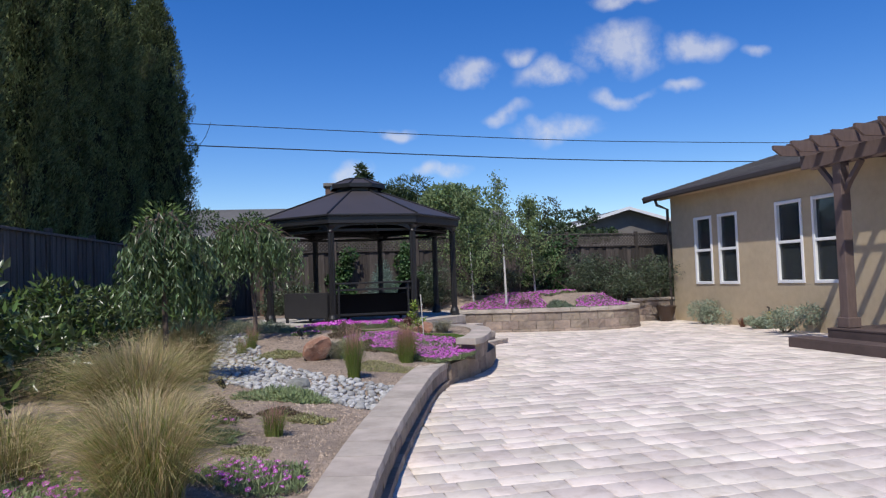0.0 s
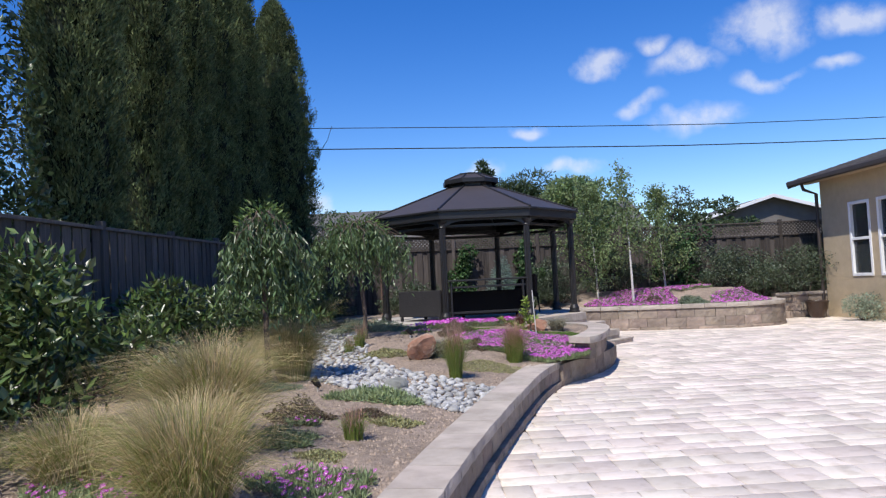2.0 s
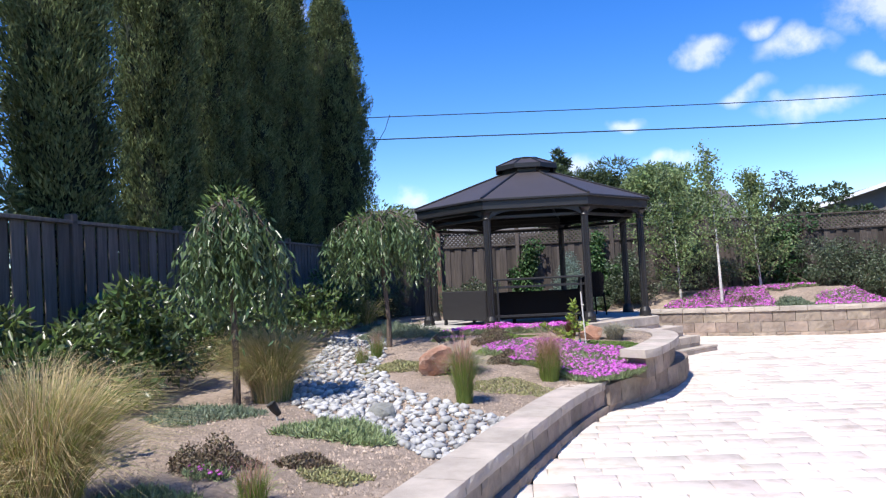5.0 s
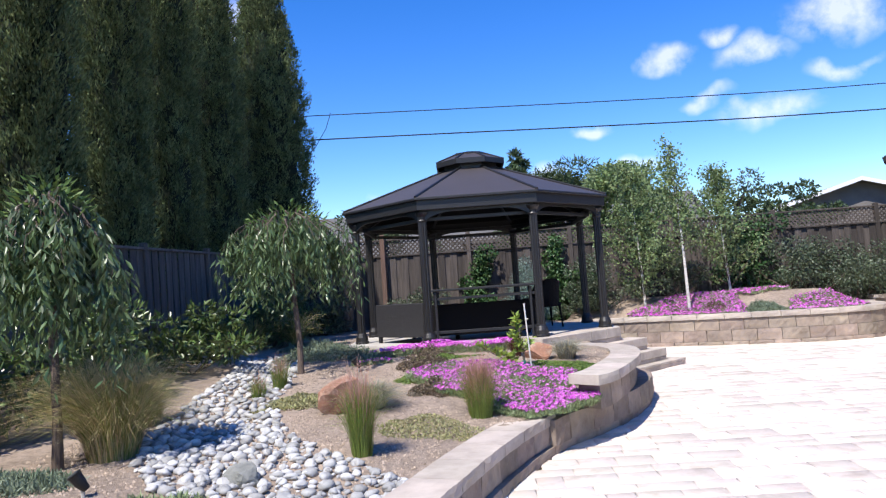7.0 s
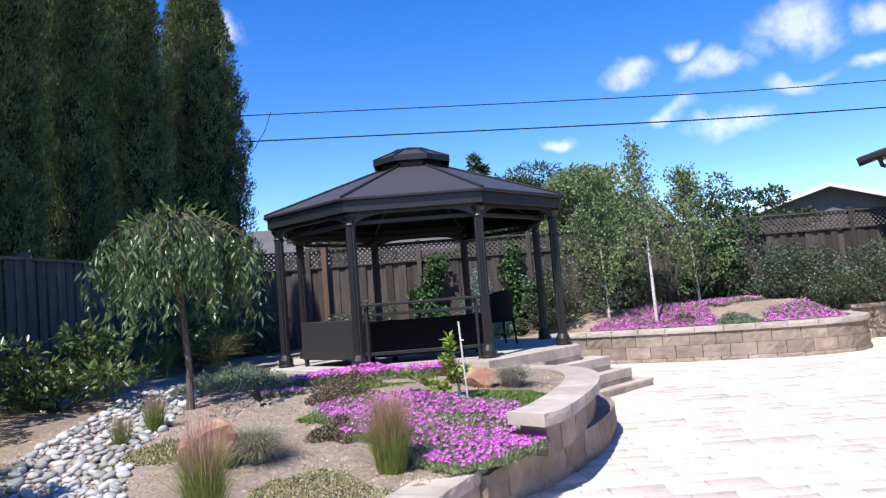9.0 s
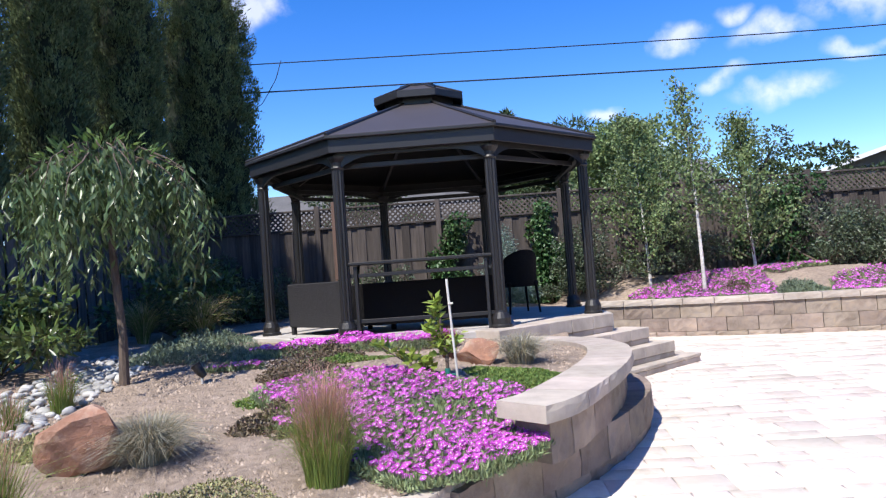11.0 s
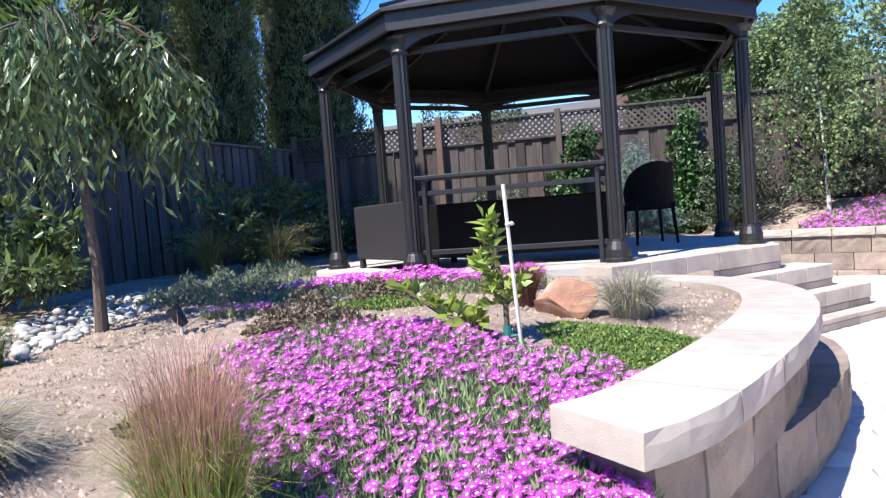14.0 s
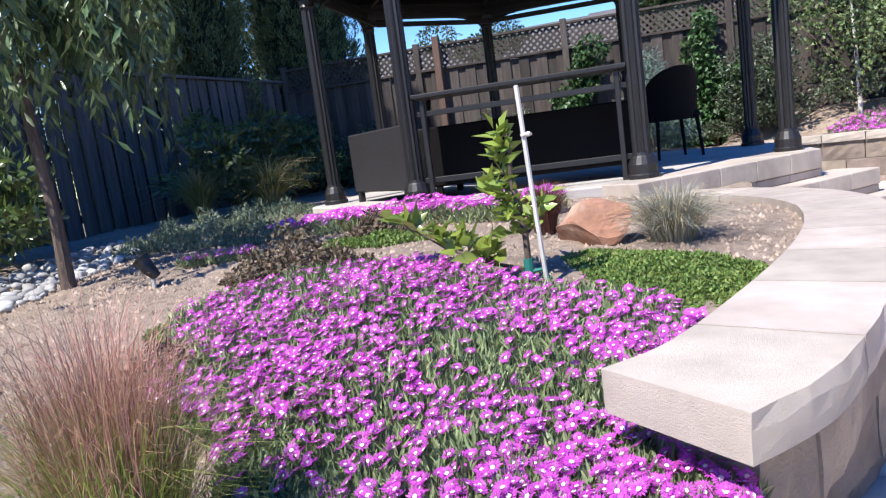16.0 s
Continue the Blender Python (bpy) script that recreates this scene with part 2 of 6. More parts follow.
M_STONE = mat("river_stone", (0.46, 0.45, 0.425), (0.31, 0.305, 0.295), 14, 0.75, 0.25, 60, rand="object", spread=0.38, hue=0.01, stain=0.15)
M_STONE_J = mat("river_stone_joined", (0.46, 0.45, 0.425), (0.31, 0.305, 0.295), 14, 0.75, 0.25, 60, rand="island", spread=0.38, hue=0.01, stain=0.15)
M_ROCK = mat("red_rock", (0.42, 0.21, 0.13), (0.50, 0.36, 0.27), 7, 0.9, 1.0, 30, stain=0.35, sscale=6, c3=(0.34, 0.18, 0.12))
M_GREYROCK = mat("grey_rock", (0.33, 0.33, 0.30), (0.16, 0.165, 0.15), 16, 0.9, 1.0, 50, stain=0.3, sscale=4)
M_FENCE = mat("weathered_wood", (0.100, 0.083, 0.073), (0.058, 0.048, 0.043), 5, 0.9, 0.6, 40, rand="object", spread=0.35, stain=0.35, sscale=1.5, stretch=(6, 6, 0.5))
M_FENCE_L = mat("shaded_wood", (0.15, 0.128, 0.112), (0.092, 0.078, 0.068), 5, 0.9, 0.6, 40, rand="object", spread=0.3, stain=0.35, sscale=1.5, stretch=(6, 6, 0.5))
M_POSTRED = mat("redwood_post", (0.17, 0.105, 0.08), (0.11, 0.07, 0.055), 6, 0.9, 0.5, 40, stretch=(6, 6, 0.5))
M_GAZ = mat("dark_powder_coat", (0.017, 0.0155, 0.0155), (0.013, 0.012, 0.012), 12, 0.45, 0.1, 200, stain=0.12, spec=0.5)
M_ROOF = mat("gazebo_roof_sheet", (0.056, 0.047, 0.049), (0.049, 0.042, 0.043), 3, 0.55, 0.1, 120, stain=0.12, spec=0.5)
M_WICKER = mat("dark_wicker", (0.010, 0.009, 0.0095), (0.006, 0.0055, 0.006), 120, 0.7, 0.8, 260, stain=0.1, spec=0.12)
M_WICKERG = mat("grey_wicker", (0.036, 0.035, 0.037), (0.025, 0.024, 0.026), 120, 0.65, 0.8, 260, stain=0.1, spec=0.2)
# darker than the powder coat: shade below the gazebo roof as colour
M_ROOFSHADE = mat("roof_underside_shade", (0.008, 0.0075, 0.0075), (0.006, 0.0055, 0.0055), 12, 0.7, 0.1, 200, stain=0.12, spec=0.15)
M_STUCCO = mat("tan_stucco", (0.50, 0.40, 0.265), (0.45, 0.36, 0.24), 6, 0.95, 0.6, 160, stain=0.08)
M_WHITE = mat("white_vinyl", (0.80, 0.80, 0.79), (0.76, 0.76, 0.75), 5, 0.5, stain=0.05)
M_TRIMBR = mat("brown_trim", (0.055, 0.043, 0.038), (0.045, 0.036, 0.032), 5, 0.6, stain=0.1)
M_SHINGLE = mat("roof_shingle", (0.085, 0.078, 0.075), (0.055, 0.05, 0.05), 40, 0.95, 0.8, 80, rand="island", spread=0.2)
M_PERG = mat("pergola_stain", (0.15, 0.105, 0.09), (0.12, 0.083, 0.072), 5, 0.75, 0.2, 60, stain=0.12, stretch=(4, 4, 1))
M_DECK = mat("deck_board", (0.10, 0.07, 0.062), (0.075, 0.054, 0.048), 5, 0.75, 0.2, 60, rand="object", spread=0.15)
M_BARK = mat("bark_brown", (0.17, 0.125, 0.095), (0.09, 0.068, 0.055), 14, 0.95, 1.0, 40, stretch=(3, 3, 0.7))
M_BIRCHBARK = mat("birch_bark", (0.68, 0.66, 0.62), (0.46, 0.43, 0.39), 9, 0.85, 0.4, 60, stain=0.3, sscale=5, stretch=(1, 1, 3))
M_CYP = mat("cypress_foliage", (0.092, 0.122, 0.050), (0.17, 0.205, 0.09), 3, 0.8, rand="island", spread=0.5, hue=0.02, stain=0.4, sscale=1.2, transl=0.15, spec=0.2)
# near-black green: the shade deep inside the crown, put into the colour
M_CYPSHADE = mat("cypress_inner_shade", (0.012, 0.018, 0.009), (0.02, 0.028, 0.013), 4, 0.95, 0.6, 30)
M_WEEP = mat("willow_leaf", (0.072, 0.115, 0.045), (0.13, 0.185, 0.078), 2, 0.34, rand="island", spread=0.45, hue=0.02, stain=0.25, transl=0.3, spec=0.5)
M_WEEPY = mat("young_leaf", (0.16, 0.24, 0.06), (0.11, 0.18, 0.05), 2, 0.5, rand="island", spread=0.35, hue=0.02, transl=0.35)
M_SHRUB = mat("glossy_shrub_leaf", (0.062, 0.094, 0.030), (0.105, 0.142, 0.050), 2, 0.33, rand="island", spread=0.5, hue=0.03, stain=0.3, transl=0.22, spec=0.6)
M_HEDGE = mat("hedge_leaf", (0.058, 0.085, 0.045), (0.095, 0.12, 0.07), 2, 0.45, rand="island", spread=0.5, hue=0.025, stain=0.3, transl=0.2, spec=0.5)
M_BIRCHL = mat("birch_leaf", (0.165, 0.235, 0.085), (0.225, 0.29, 0.13), 2, 0.5, rand="island", spread=0.4, hue=0.02, transl=0.35)
M_IVY = mat("ivy_leaf", (0.045, 0.10, 0.035), (0.075, 0.15, 0.05), 3, 0.45, rand="island", spread=0.4, hue=0.02, transl=0.2)
M_BLUEC = mat("blue_conifer_needles", (0.15, 0.22, 0.19), (0.10, 0.16, 0.13), 3, 0.7, rand="island", spread=0.3)
M_DARKTREE = mat("far_tree_leaf", (0.050, 0.080, 0.032), (0.085, 0.12, 0.05), 1.2, 0.6, rand="island", spread=0.4, hue=0.03, transl=0.2)
M_FEATHER = mat("feather_grass_blade", (0.64, 0.50, 0.30), (0.50, 0.41, 0.19), 2, 0.6, rand="island", spread=0.4, hue=0.02, transl=0.35)
M_FEATHERG = mat("feather_grass_green", (0.29, 0.315, 0.085), (0.21, 0.25, 0.065), 2, 0.6, rand="island", spread=0.35, hue=0.015, transl=0.35)
M_TUFT = mat("tuft_grass_green", (0.19, 0.27, 0.055), (0.26, 0.31, 0.08), 3, 0.6, rand="island", spread=0.35, hue=0.02, transl=0.35)
M_PINKG = mat("rosy_grass_head", (0.56, 0.32, 0.27), (0.42, 0.26, 0.17), 3, 0.7, rand="island", spread=0.35, hue=0.02, transl=0.35)
M_FESCUE = mat("blue_fescue", (0.40, 0.38, 0.30), (0.24, 0.26, 0.21), 3, 0.7, rand="island", spread=0.35, transl=0.2)
M_REDG = mat("red_grass", (0.17, 0.065, 0.05), (0.22, 0.11, 0.07), 3, 0.6, rand="island", spread=0.35, transl=0.3)
M_MAT = mat("green_mat_leaf", (0.13, 0.21, 0.045), (0.20, 0.28, 0.07), 5, 0.6, rand="island", spread=0.5, hue=0.03, transl=0.2)
M_YMAT = mat("yellow_mat_leaf", (0.388, 0.388, 0.164), (0.314, 0.286, 0.16), 4, 0.7, rand="island", spread=0.4, hue=0.02, transl=0.2)
M_ICE = mat("ice_plant_leaf", (0.22, 0.28, 0.12), (0.30, 0.36, 0.19), 4, 0.45, rand="island", spread=0.4, hue=0.02, transl=0.15)
M_PETAL = mat("magenta_petal", (0.74, 0.13, 0.70), (0.62, 0.07, 0.56), 7, 0.5, rand="island", spread=0.3, hue=0.014, stain=0.1, transl=0.35)
M_PETALC = mat("petal_eye", (0.78, 0.62, 0.72), (0.72, 0.55, 0.60), 7, 0.6, stain=0)
M_ROSEM = mat("rosemary_leaf", (0.14, 0.19, 0.12), (0.20, 0.24, 0.16), 3, 0.6, rand="island", spread=0.4, transl=0.15)
M_BRONZE = mat("bronze_shrub_leaf", (0.15, 0.115, 0.075), (0.20, 0.15, 0.10), 4, 0.6, rand="island", spread=0.5, hue=0.03, transl=0.2)
M_LEMONL = mat("citrus_leaf", (0.22, 0.30, 0.055), (0.30, 0.38, 0.075), 4, 0.35, rand="island", spread=0.35, hue=0.015, transl=0.3, spec=0.6)
M_LEMON = mat("lemon_skin", (0.60, 0.55, 0.05), (0.5, 0.5, 0.06), 20, 0.45, 0.2, 200)
M_DUSTY = mat("silver_leaf", (0.30, 0.34, 0.25), (0.20, 0.25, 0.16), 4, 0.7, rand="island", spread=0.35)
M_BLACKPL = mat("black_plastic", (0.02, 0.02, 0.022), None, 8, 0.4)
M_TAPE = mat("green_tie_tape", (0.02, 0.16, 0.13), None, 8, 0.5)
M_STAKE = mat("pale_stake", (0.62, 0.60, 0.54), (0.5, 0.48, 0.43), 8, 0.6)
M_WIRE = mat("wire_black", (0.02, 0.02, 0.02), None, 8, 0.6)
M_SCREEN = mat("window_screen", (0.06, 0.065, 0.07), (0.05, 0.055, 0.06), 4, 0.35, stain=0.1)
M_NROOF = mat("neighbour_roof", (0.13, 0.125, 0.12), (0.10, 0.095, 0.09), 14, 0.9, 0.4, 40)
M_NWALL = mat("neighbour_wall", (0.20, 0.18, 0.16), (0.17, 0.155, 0.14), 4, 0.9)
M_POT = mat("brown_glazed_pot", (0.06, 0.035, 0.025), (0.045, 0.028, 0.02), 8, 0.35)


def glass(name):
    m = bpy.data.materials.new(name)
    m.use_nodes = True
    b = m.node_tree.nodes["Principled BSDF"]
    b.inputs["Base Color"].default_value = (0.10, 0.115, 0.125, 1)
    b.inputs["Roughness"].default_value = 0.04
    b.inputs["Specular IOR Level"].default_value = 0.5
    b.inputs["Transmission Weight"].default_value = 0.7
    return m


M_GLASS = glass("window_glass")

# ---- plan ----
OUT = [(-0.42, -3.5), (-0.02, 1.0), (0.2, 2.9), (0.44, 4.37), (0.7, 5.68), (1.07, 7.3), (1.28, 8.2), (1.53, 9.0), (1.77, 9.55), (2.18, 10.1), (2.5, 10.72), (2.7, 11.25), (2.84, 11.75), (2.86, 12.3), (2.62, 12.85)]
UPPER = [(2.1, 9.49), (2.24, 9.66), (2.37, 9.98), (2.58, 10.64), (2.70, 11.15), (2.76, 11.6), (2.76, 12.06), (2.6, 12.55), (2.3, 12.9), (1.9, 13.12)]
FAR = [(2.45, 18.5), (3.0, 18.45), (3.7, 18.2), (4.3, 17.95), (5.0, 17.7), (5.9, 17.5), (7.0, 17.3), (7.9, 17.45), (8.4, 17.95), (8.55, 18.6), (8.6, 19.2), (8.9, 19.75)]
BACKW = [(8.9, 19.75), (9.8, 19.8), (10.6, 19.85)]
GC, G_Z, G_PH = Vector((0.62, 15.207)), 0.69, radians(-151.3)
OUT_S, FAR_S = resample(OUT, 0.1), resample(FAR, 0.1)


def shift(P, d):
    T = np.gradient(P, axis=0)
    T /= np.hypot(*T.T)[:, None]
    return P + np.stack([-T[:, 1], T[:, 0]], 1) * d


def fence_left_x(y):
    return -3.53 - 0.0617 * y


def fence_back_y(x):
    return 19.78 + 0.112 * x


def wall_x(y):
    return np.interp(y, OUT_S[:, 1][: int(len(OUT_S) * 0.93)], OUT_S[:, 0][: int(len(OUT_S) * 0.93)])


def ground_z(x, y):
    x, y = np.asarray(x, float), np.asarray(y, float)
    d = wall_x(y) - 0.3 - x
    u = ss(y, 8.0, 12.0)
    z = 0.27 + 0.29 * u + ss(d, 0, 1.5) * (0.13 - 0.06 * u)
    far = ss(x, 2.2, 2.5) * ss(y, 17.0, 17.25)
    zf = 0.55 + 0.40 * ss(y - np.interp(x, FAR_S[:, 0], FAR_S[:, 1]), 0.3, 1.7) * ss(8.9 - x, 0.3, 1.5)
    z = z * (1 - far) + zf * far
    creek = np.exp(-((creek_d(x, y) / 0.35) ** 2))
    return z - 0.05 * creek + 0.012 * np.sin(3.1 * x + 1.3 * y) * np.sin(2.3 * y - 1.7 * x)


CREEK = np.array([(0.67, 6.72), (0.19, 7.19), (-0.39, 7.56), (-0.91, 8.28), (-1.32, 9.24), (-1.56, 10.57), (-1.75, 11.57), (-2.32, 12.83)])
CREEK_W = np.array([0.62, 0.62, 0.58, 0.50, 0.45, 0.42, 0.42, 0.3])
CREEK_S = resample(CREEK, 0.1)
CREEK_WS = np.interp(np.linspace(0, 1, len(CREEK_S)), np.linspace(0, 1, len(CREEK_W)), CREEK_W)


def creek_d(x, y):
    d = np.hypot(np.asarray(x)[..., None] - CREEK_S[:, 0], np.asarray(y)[..., None] - CREEK_S[:, 1]) / CREEK_WS * 0.5
    return d.min(-1)


def gz(x, y):
    return float(ground_z(x, y))


BED = [*map(tuple, shift(OUT_S, 0.14)), (2.3, 13.1), (2.3, 14.2), (2.6, 15.3), (2.5, 16.5), (2.4, 18.55), *map(tuple, shift(FAR_S, 0.14)), (10.8, 20.0), (11.2, 21.1), (-4.8, 19.28), (fence_left_x(-3.5), -3.5)]

# ---- setting: ground, bed, patio bedding ----
def build_ground():
    bm = bmesh.new()
    bmesh.ops.create_grid(bm, x_segments=8, y_segments=8, size=400)
    g = part("ground", bm, M_EARTH)
    g.location = (0, 0, -0.08)
    tagged(g, "dry brown earth reaching away behind the fences", "ground", kind="structure")
    bm = bmesh.new()
    box(bm, (5.4, 7.9, -0.055), (13.9, 25, 0.05))
    tagged(part("patio_bedding", bm, M_SAND), "sandy bedding under the patio pavers", "pavement", kind="structure")
    h = 0.07
    X, Y = np.meshgrid(np.arange(-5.4, 11.4, h), np.arange(-3.5, 21.4, h))
    Z = ground_z(X, Y)
    fine = rng.normal(scale=0.006, size=Z.shape)
    nx, ny = X.shape[1], X.shape[0]
    V = np.stack([X, Y, Z + fine], -1).reshape(-1, 3)
    i, j = np.meshgrid(np.arange(nx - 1), np.arange(ny - 1))
    q = (j * nx + i).ravel()
    F = np.stack([q, q + 1, q + 1 + nx, q + nx], 1)
    keep = inside(BED, V[q, 0] + h / 2, V[q, 1] + h / 2) & (V[q, 1] < fence_back_y(V[q, 0]) + 0.1)
    keep &= np.hypot(V[q, 0] - GC.x, V[q, 1] - GC.y) > 1.9
    tagged(np_part("garden_bed", V, F[keep], M_SOIL, smooth=True), "brown bark and gravel soil of the raised planting bed", "garden bed", kind="structure")
    # loose gravel and bark crumbs
    n = 45000
    x, y = rng.uniform(-2.2, 2.6, n), rng.uniform(3.5, 13.2, n)
    ok = inside(BED, x, y) & (np.hypot(x - GC.x, y - GC.y) > 2.4)
    x, y = x[ok], y[ok]
    n = len(x)
    r = rng.uniform(0.004, 0.017, n)
    a = rng.uniform(0, math.tau, n)
    T = np.array([(0, 1), (0.87, -0.5), (-0.87, -0.5)])
    base = np.stack([np.cos(a)[:, None] * T[:, 0] - np.sin(a)[:, None] * T[:, 1], np.sin(a)[:, None] * T[:, 0] + np.cos(a)[:, None] * T[:, 1]], -1) * r[:, None, None]
    P = np.zeros((n, 4, 3))
    P[:, :3, :2] = base + np.stack([x, y], 1)[:, None]
    P[:, 3, :2] = np.stack([x, y], 1) + rng.normal(size=(n, 2)) * r[:, None] * 0.3
    P[:, :3, 2] = (ground_z(x, y) - 0.004)[:, None]
    P[:, 3, 2] = ground_z(x, y) + r * 0.9
    F = (np.arange(n) * 4)[:, None, None] + np.array([[0, 1, 3], [1, 2, 3], [2, 0, 3]])[None]
    tagged(np_part("gravel", P, F.reshape(-1, 3), mat("crumb", (0.40, 0.325, 0.26), (0.25, 0.185, 0.14), 30, 0.95, rand="island", spread=0.4)), "loose tan gravel and bark crumbs on the bed", "gravel", kind="stuff")


build_ground()


# ---- retaining walls, block by block ----
def block_mesh(front, back, z0, z1, rough, nz=3):
    """A wall block between a curved front line and a back line; its face is split stone."""
    n = len(front)
    V = []
    for j, b in enumerate(np.linspace(0, 1, nz + 1)):
        for i in range(n):
            edge = i in (0, n - 1) or j in (0, nz)
            out = unit(front[i] - back[i])
            q = front[i] + out * (rng.uniform(-1, 0.2) * rough * (0.6 if edge else 1.0) - (0.006 if edge else 0))
            V.append((q[0], q[1], z0 + (z1 - z0) * b + (0 if j in (0, nz) else rng.normal() * rough * 0.5)))
    lo = len(V)
    V += [(q[0], q[1], z0) for q in back]
    hi = len(V)
    V += [(q[0], q[1], z1) for q in back]
    F = [(r * n + c, r * n + c + 1, (r + 1) * n + c + 1, (r + 1) * n + c) for r in range(nz) for c in range(n - 1)]
    F += [(nz * n + c, nz * n + c + 1, hi + c + 1, hi + c) for c in range(n - 1)]
    F += [(c + 1, c, lo + c, lo + c + 1) for c in range(n - 1)]
    F += [(lo + c + 1, lo + c, hi + c, hi + c + 1) for c in range(n - 1)]
    F.append((*[r * n for r in range(nz + 1)], hi, lo))
    F.append((*[r * n + n - 1 for r in range(nz, -1, -1)], lo + n - 1, hi + n - 1))
    return V, F


def course(parent, line, z0, z1, depth, length, material, rough, first=0.0, name="block", gap=0.005):
    P = resample(line, 0.05) if not isinstance(line, np.ndarray) else line
    T = np.gradient(P, axis=0)
    T /= np.hypot(*T.T)[:, None]
    N = np.stack([-T[:, 1], T[:, 0]], 1)
    s = np.r_[0, np.cumsum(np.hypot(*np.diff(P, axis=0).T))]

    def at(t):
        return np.array([np.interp(t, s, P[:, 0]), np.interp(t, s, P[:, 1])]), np.array([np.interp(t, s, N[:, 0]), np.interp(t, s, N[:, 1])])

    t, cuts = -first, []
    while t < s[-1]:
        l = length * rng.uniform(0.94, 1.06)
        if min(t + l, s[-1]) - max(t, 0) > 0.05:
            cuts.append((max(t, 0), min(t + l, s[-1])))
        t += l
    for a, b in cuts:
        pairs = [at(t) for t in np.linspace(a + gap, b - gap, 7)]
        V, F = block_mesh([p for p, _ in pairs], [p + q * depth for p, q in pairs], z0 + gap * (z0 > 0), z1, rough)
        me = bpy.data.meshes.new(name)
        me.from_pydata(V, [], F)
        me.materials.append(material)
        ob = new(name, me)
        ob.parent = parent


garden_wall = thing("retaining_wall", "low curved retaining wall of tan split-face blocks with a smooth cap", "retaining wall", kind="structure")
lower = resample(OUT, 0.05)
lower_end = int(np.argmin(np.hypot(lower[:, 0] - 1.92, lower[:, 1] - 9.76)))
course(garden_wall, shift(lower, -0.03), -0.02, 0.07, 0.24, 0.42, M_BLOCK, 0.012)
course(garden_wall, shift(lower[:lower_end], 0.012), 0.07, 0.23, 0.22, 0.40, M_BLOCK, 0.014, 0.2)
course(garden_wall, shift(lower[lower_end - 12 :], -0.055), 0.07, 0.29, 0.30, 0.40, M_BLOCK, 0.018, 0.1)
cap_end = int(np.argmin(np.hypot(lower[:, 0] - 1.70, lower[:, 1] - 9.40)))
course(garden_wall, shift(lower[:cap_end], 0.0), 0.23, 0.32, 0.34, 0.46, M_CAP, 0.012, 0.1, "cap_block")
upper_s = resample(UPPER, 0.05)
course(garden_wall, shift(upper_s[2:], 0.075), 0.29, 0.515, 0.24, 0.40, M_BLOCK, 0.018, 0.15)
course(garden_wall, shift(upper_s, 0.015), 0.515, 0.61, 0.34, 0.44, M_CAP, 0.007, 0.0, "cap_block")

planter_wall = thing("planter_wall", "raised planter wall of tan split-face blocks with a pale cap", "retaining wall", kind="structure")
far_s = resample(FAR, 0.05)
for k, (a, b) in enumerate(((-0.02, 0.07), (0.07, 0.29), (0.29, 0.51))):
    course(planter_wall, shift(far_s, -0.02 + 0.012 * k), a, b, 0.24, 0.46, M_BLOCK, 0.014, 0.23 * (k % 2))
course(planter_wall, shift(far_s, -0.03), 0.51, 0.61, 0.3, 0.5, M_CAP, 0.008, 0.1, "cap_block")
back_low = thing("planter_wall", "short block wall beside the house corner", "retaining wall", kind="structure")
bw = resample(BACKW, 0.05)
for k, (a, b) in enumerate(((-0.02, 0.20), (0.20, 0.42), (0.42, 0.62))):
    course(back_low, shift(bw, 0.01 * k), a, b, 0.22, 0.46, M_BLOCK, 0.012, 0.23 * (k % 2))
course(back_low, shift(bw, -0.02), 0.62, 0.70, 0.28, 0.5, M_CAP, 0.008, 0.1, "cap_block")


# ---- gazebo floor and steps ----
def oct_pt(r, k, ph=None):
    a = (G_PH if ph is None else ph) + k * math.tau / 8
    return GC.x + r * math.cos(a), GC.y + r * math.sin(a)


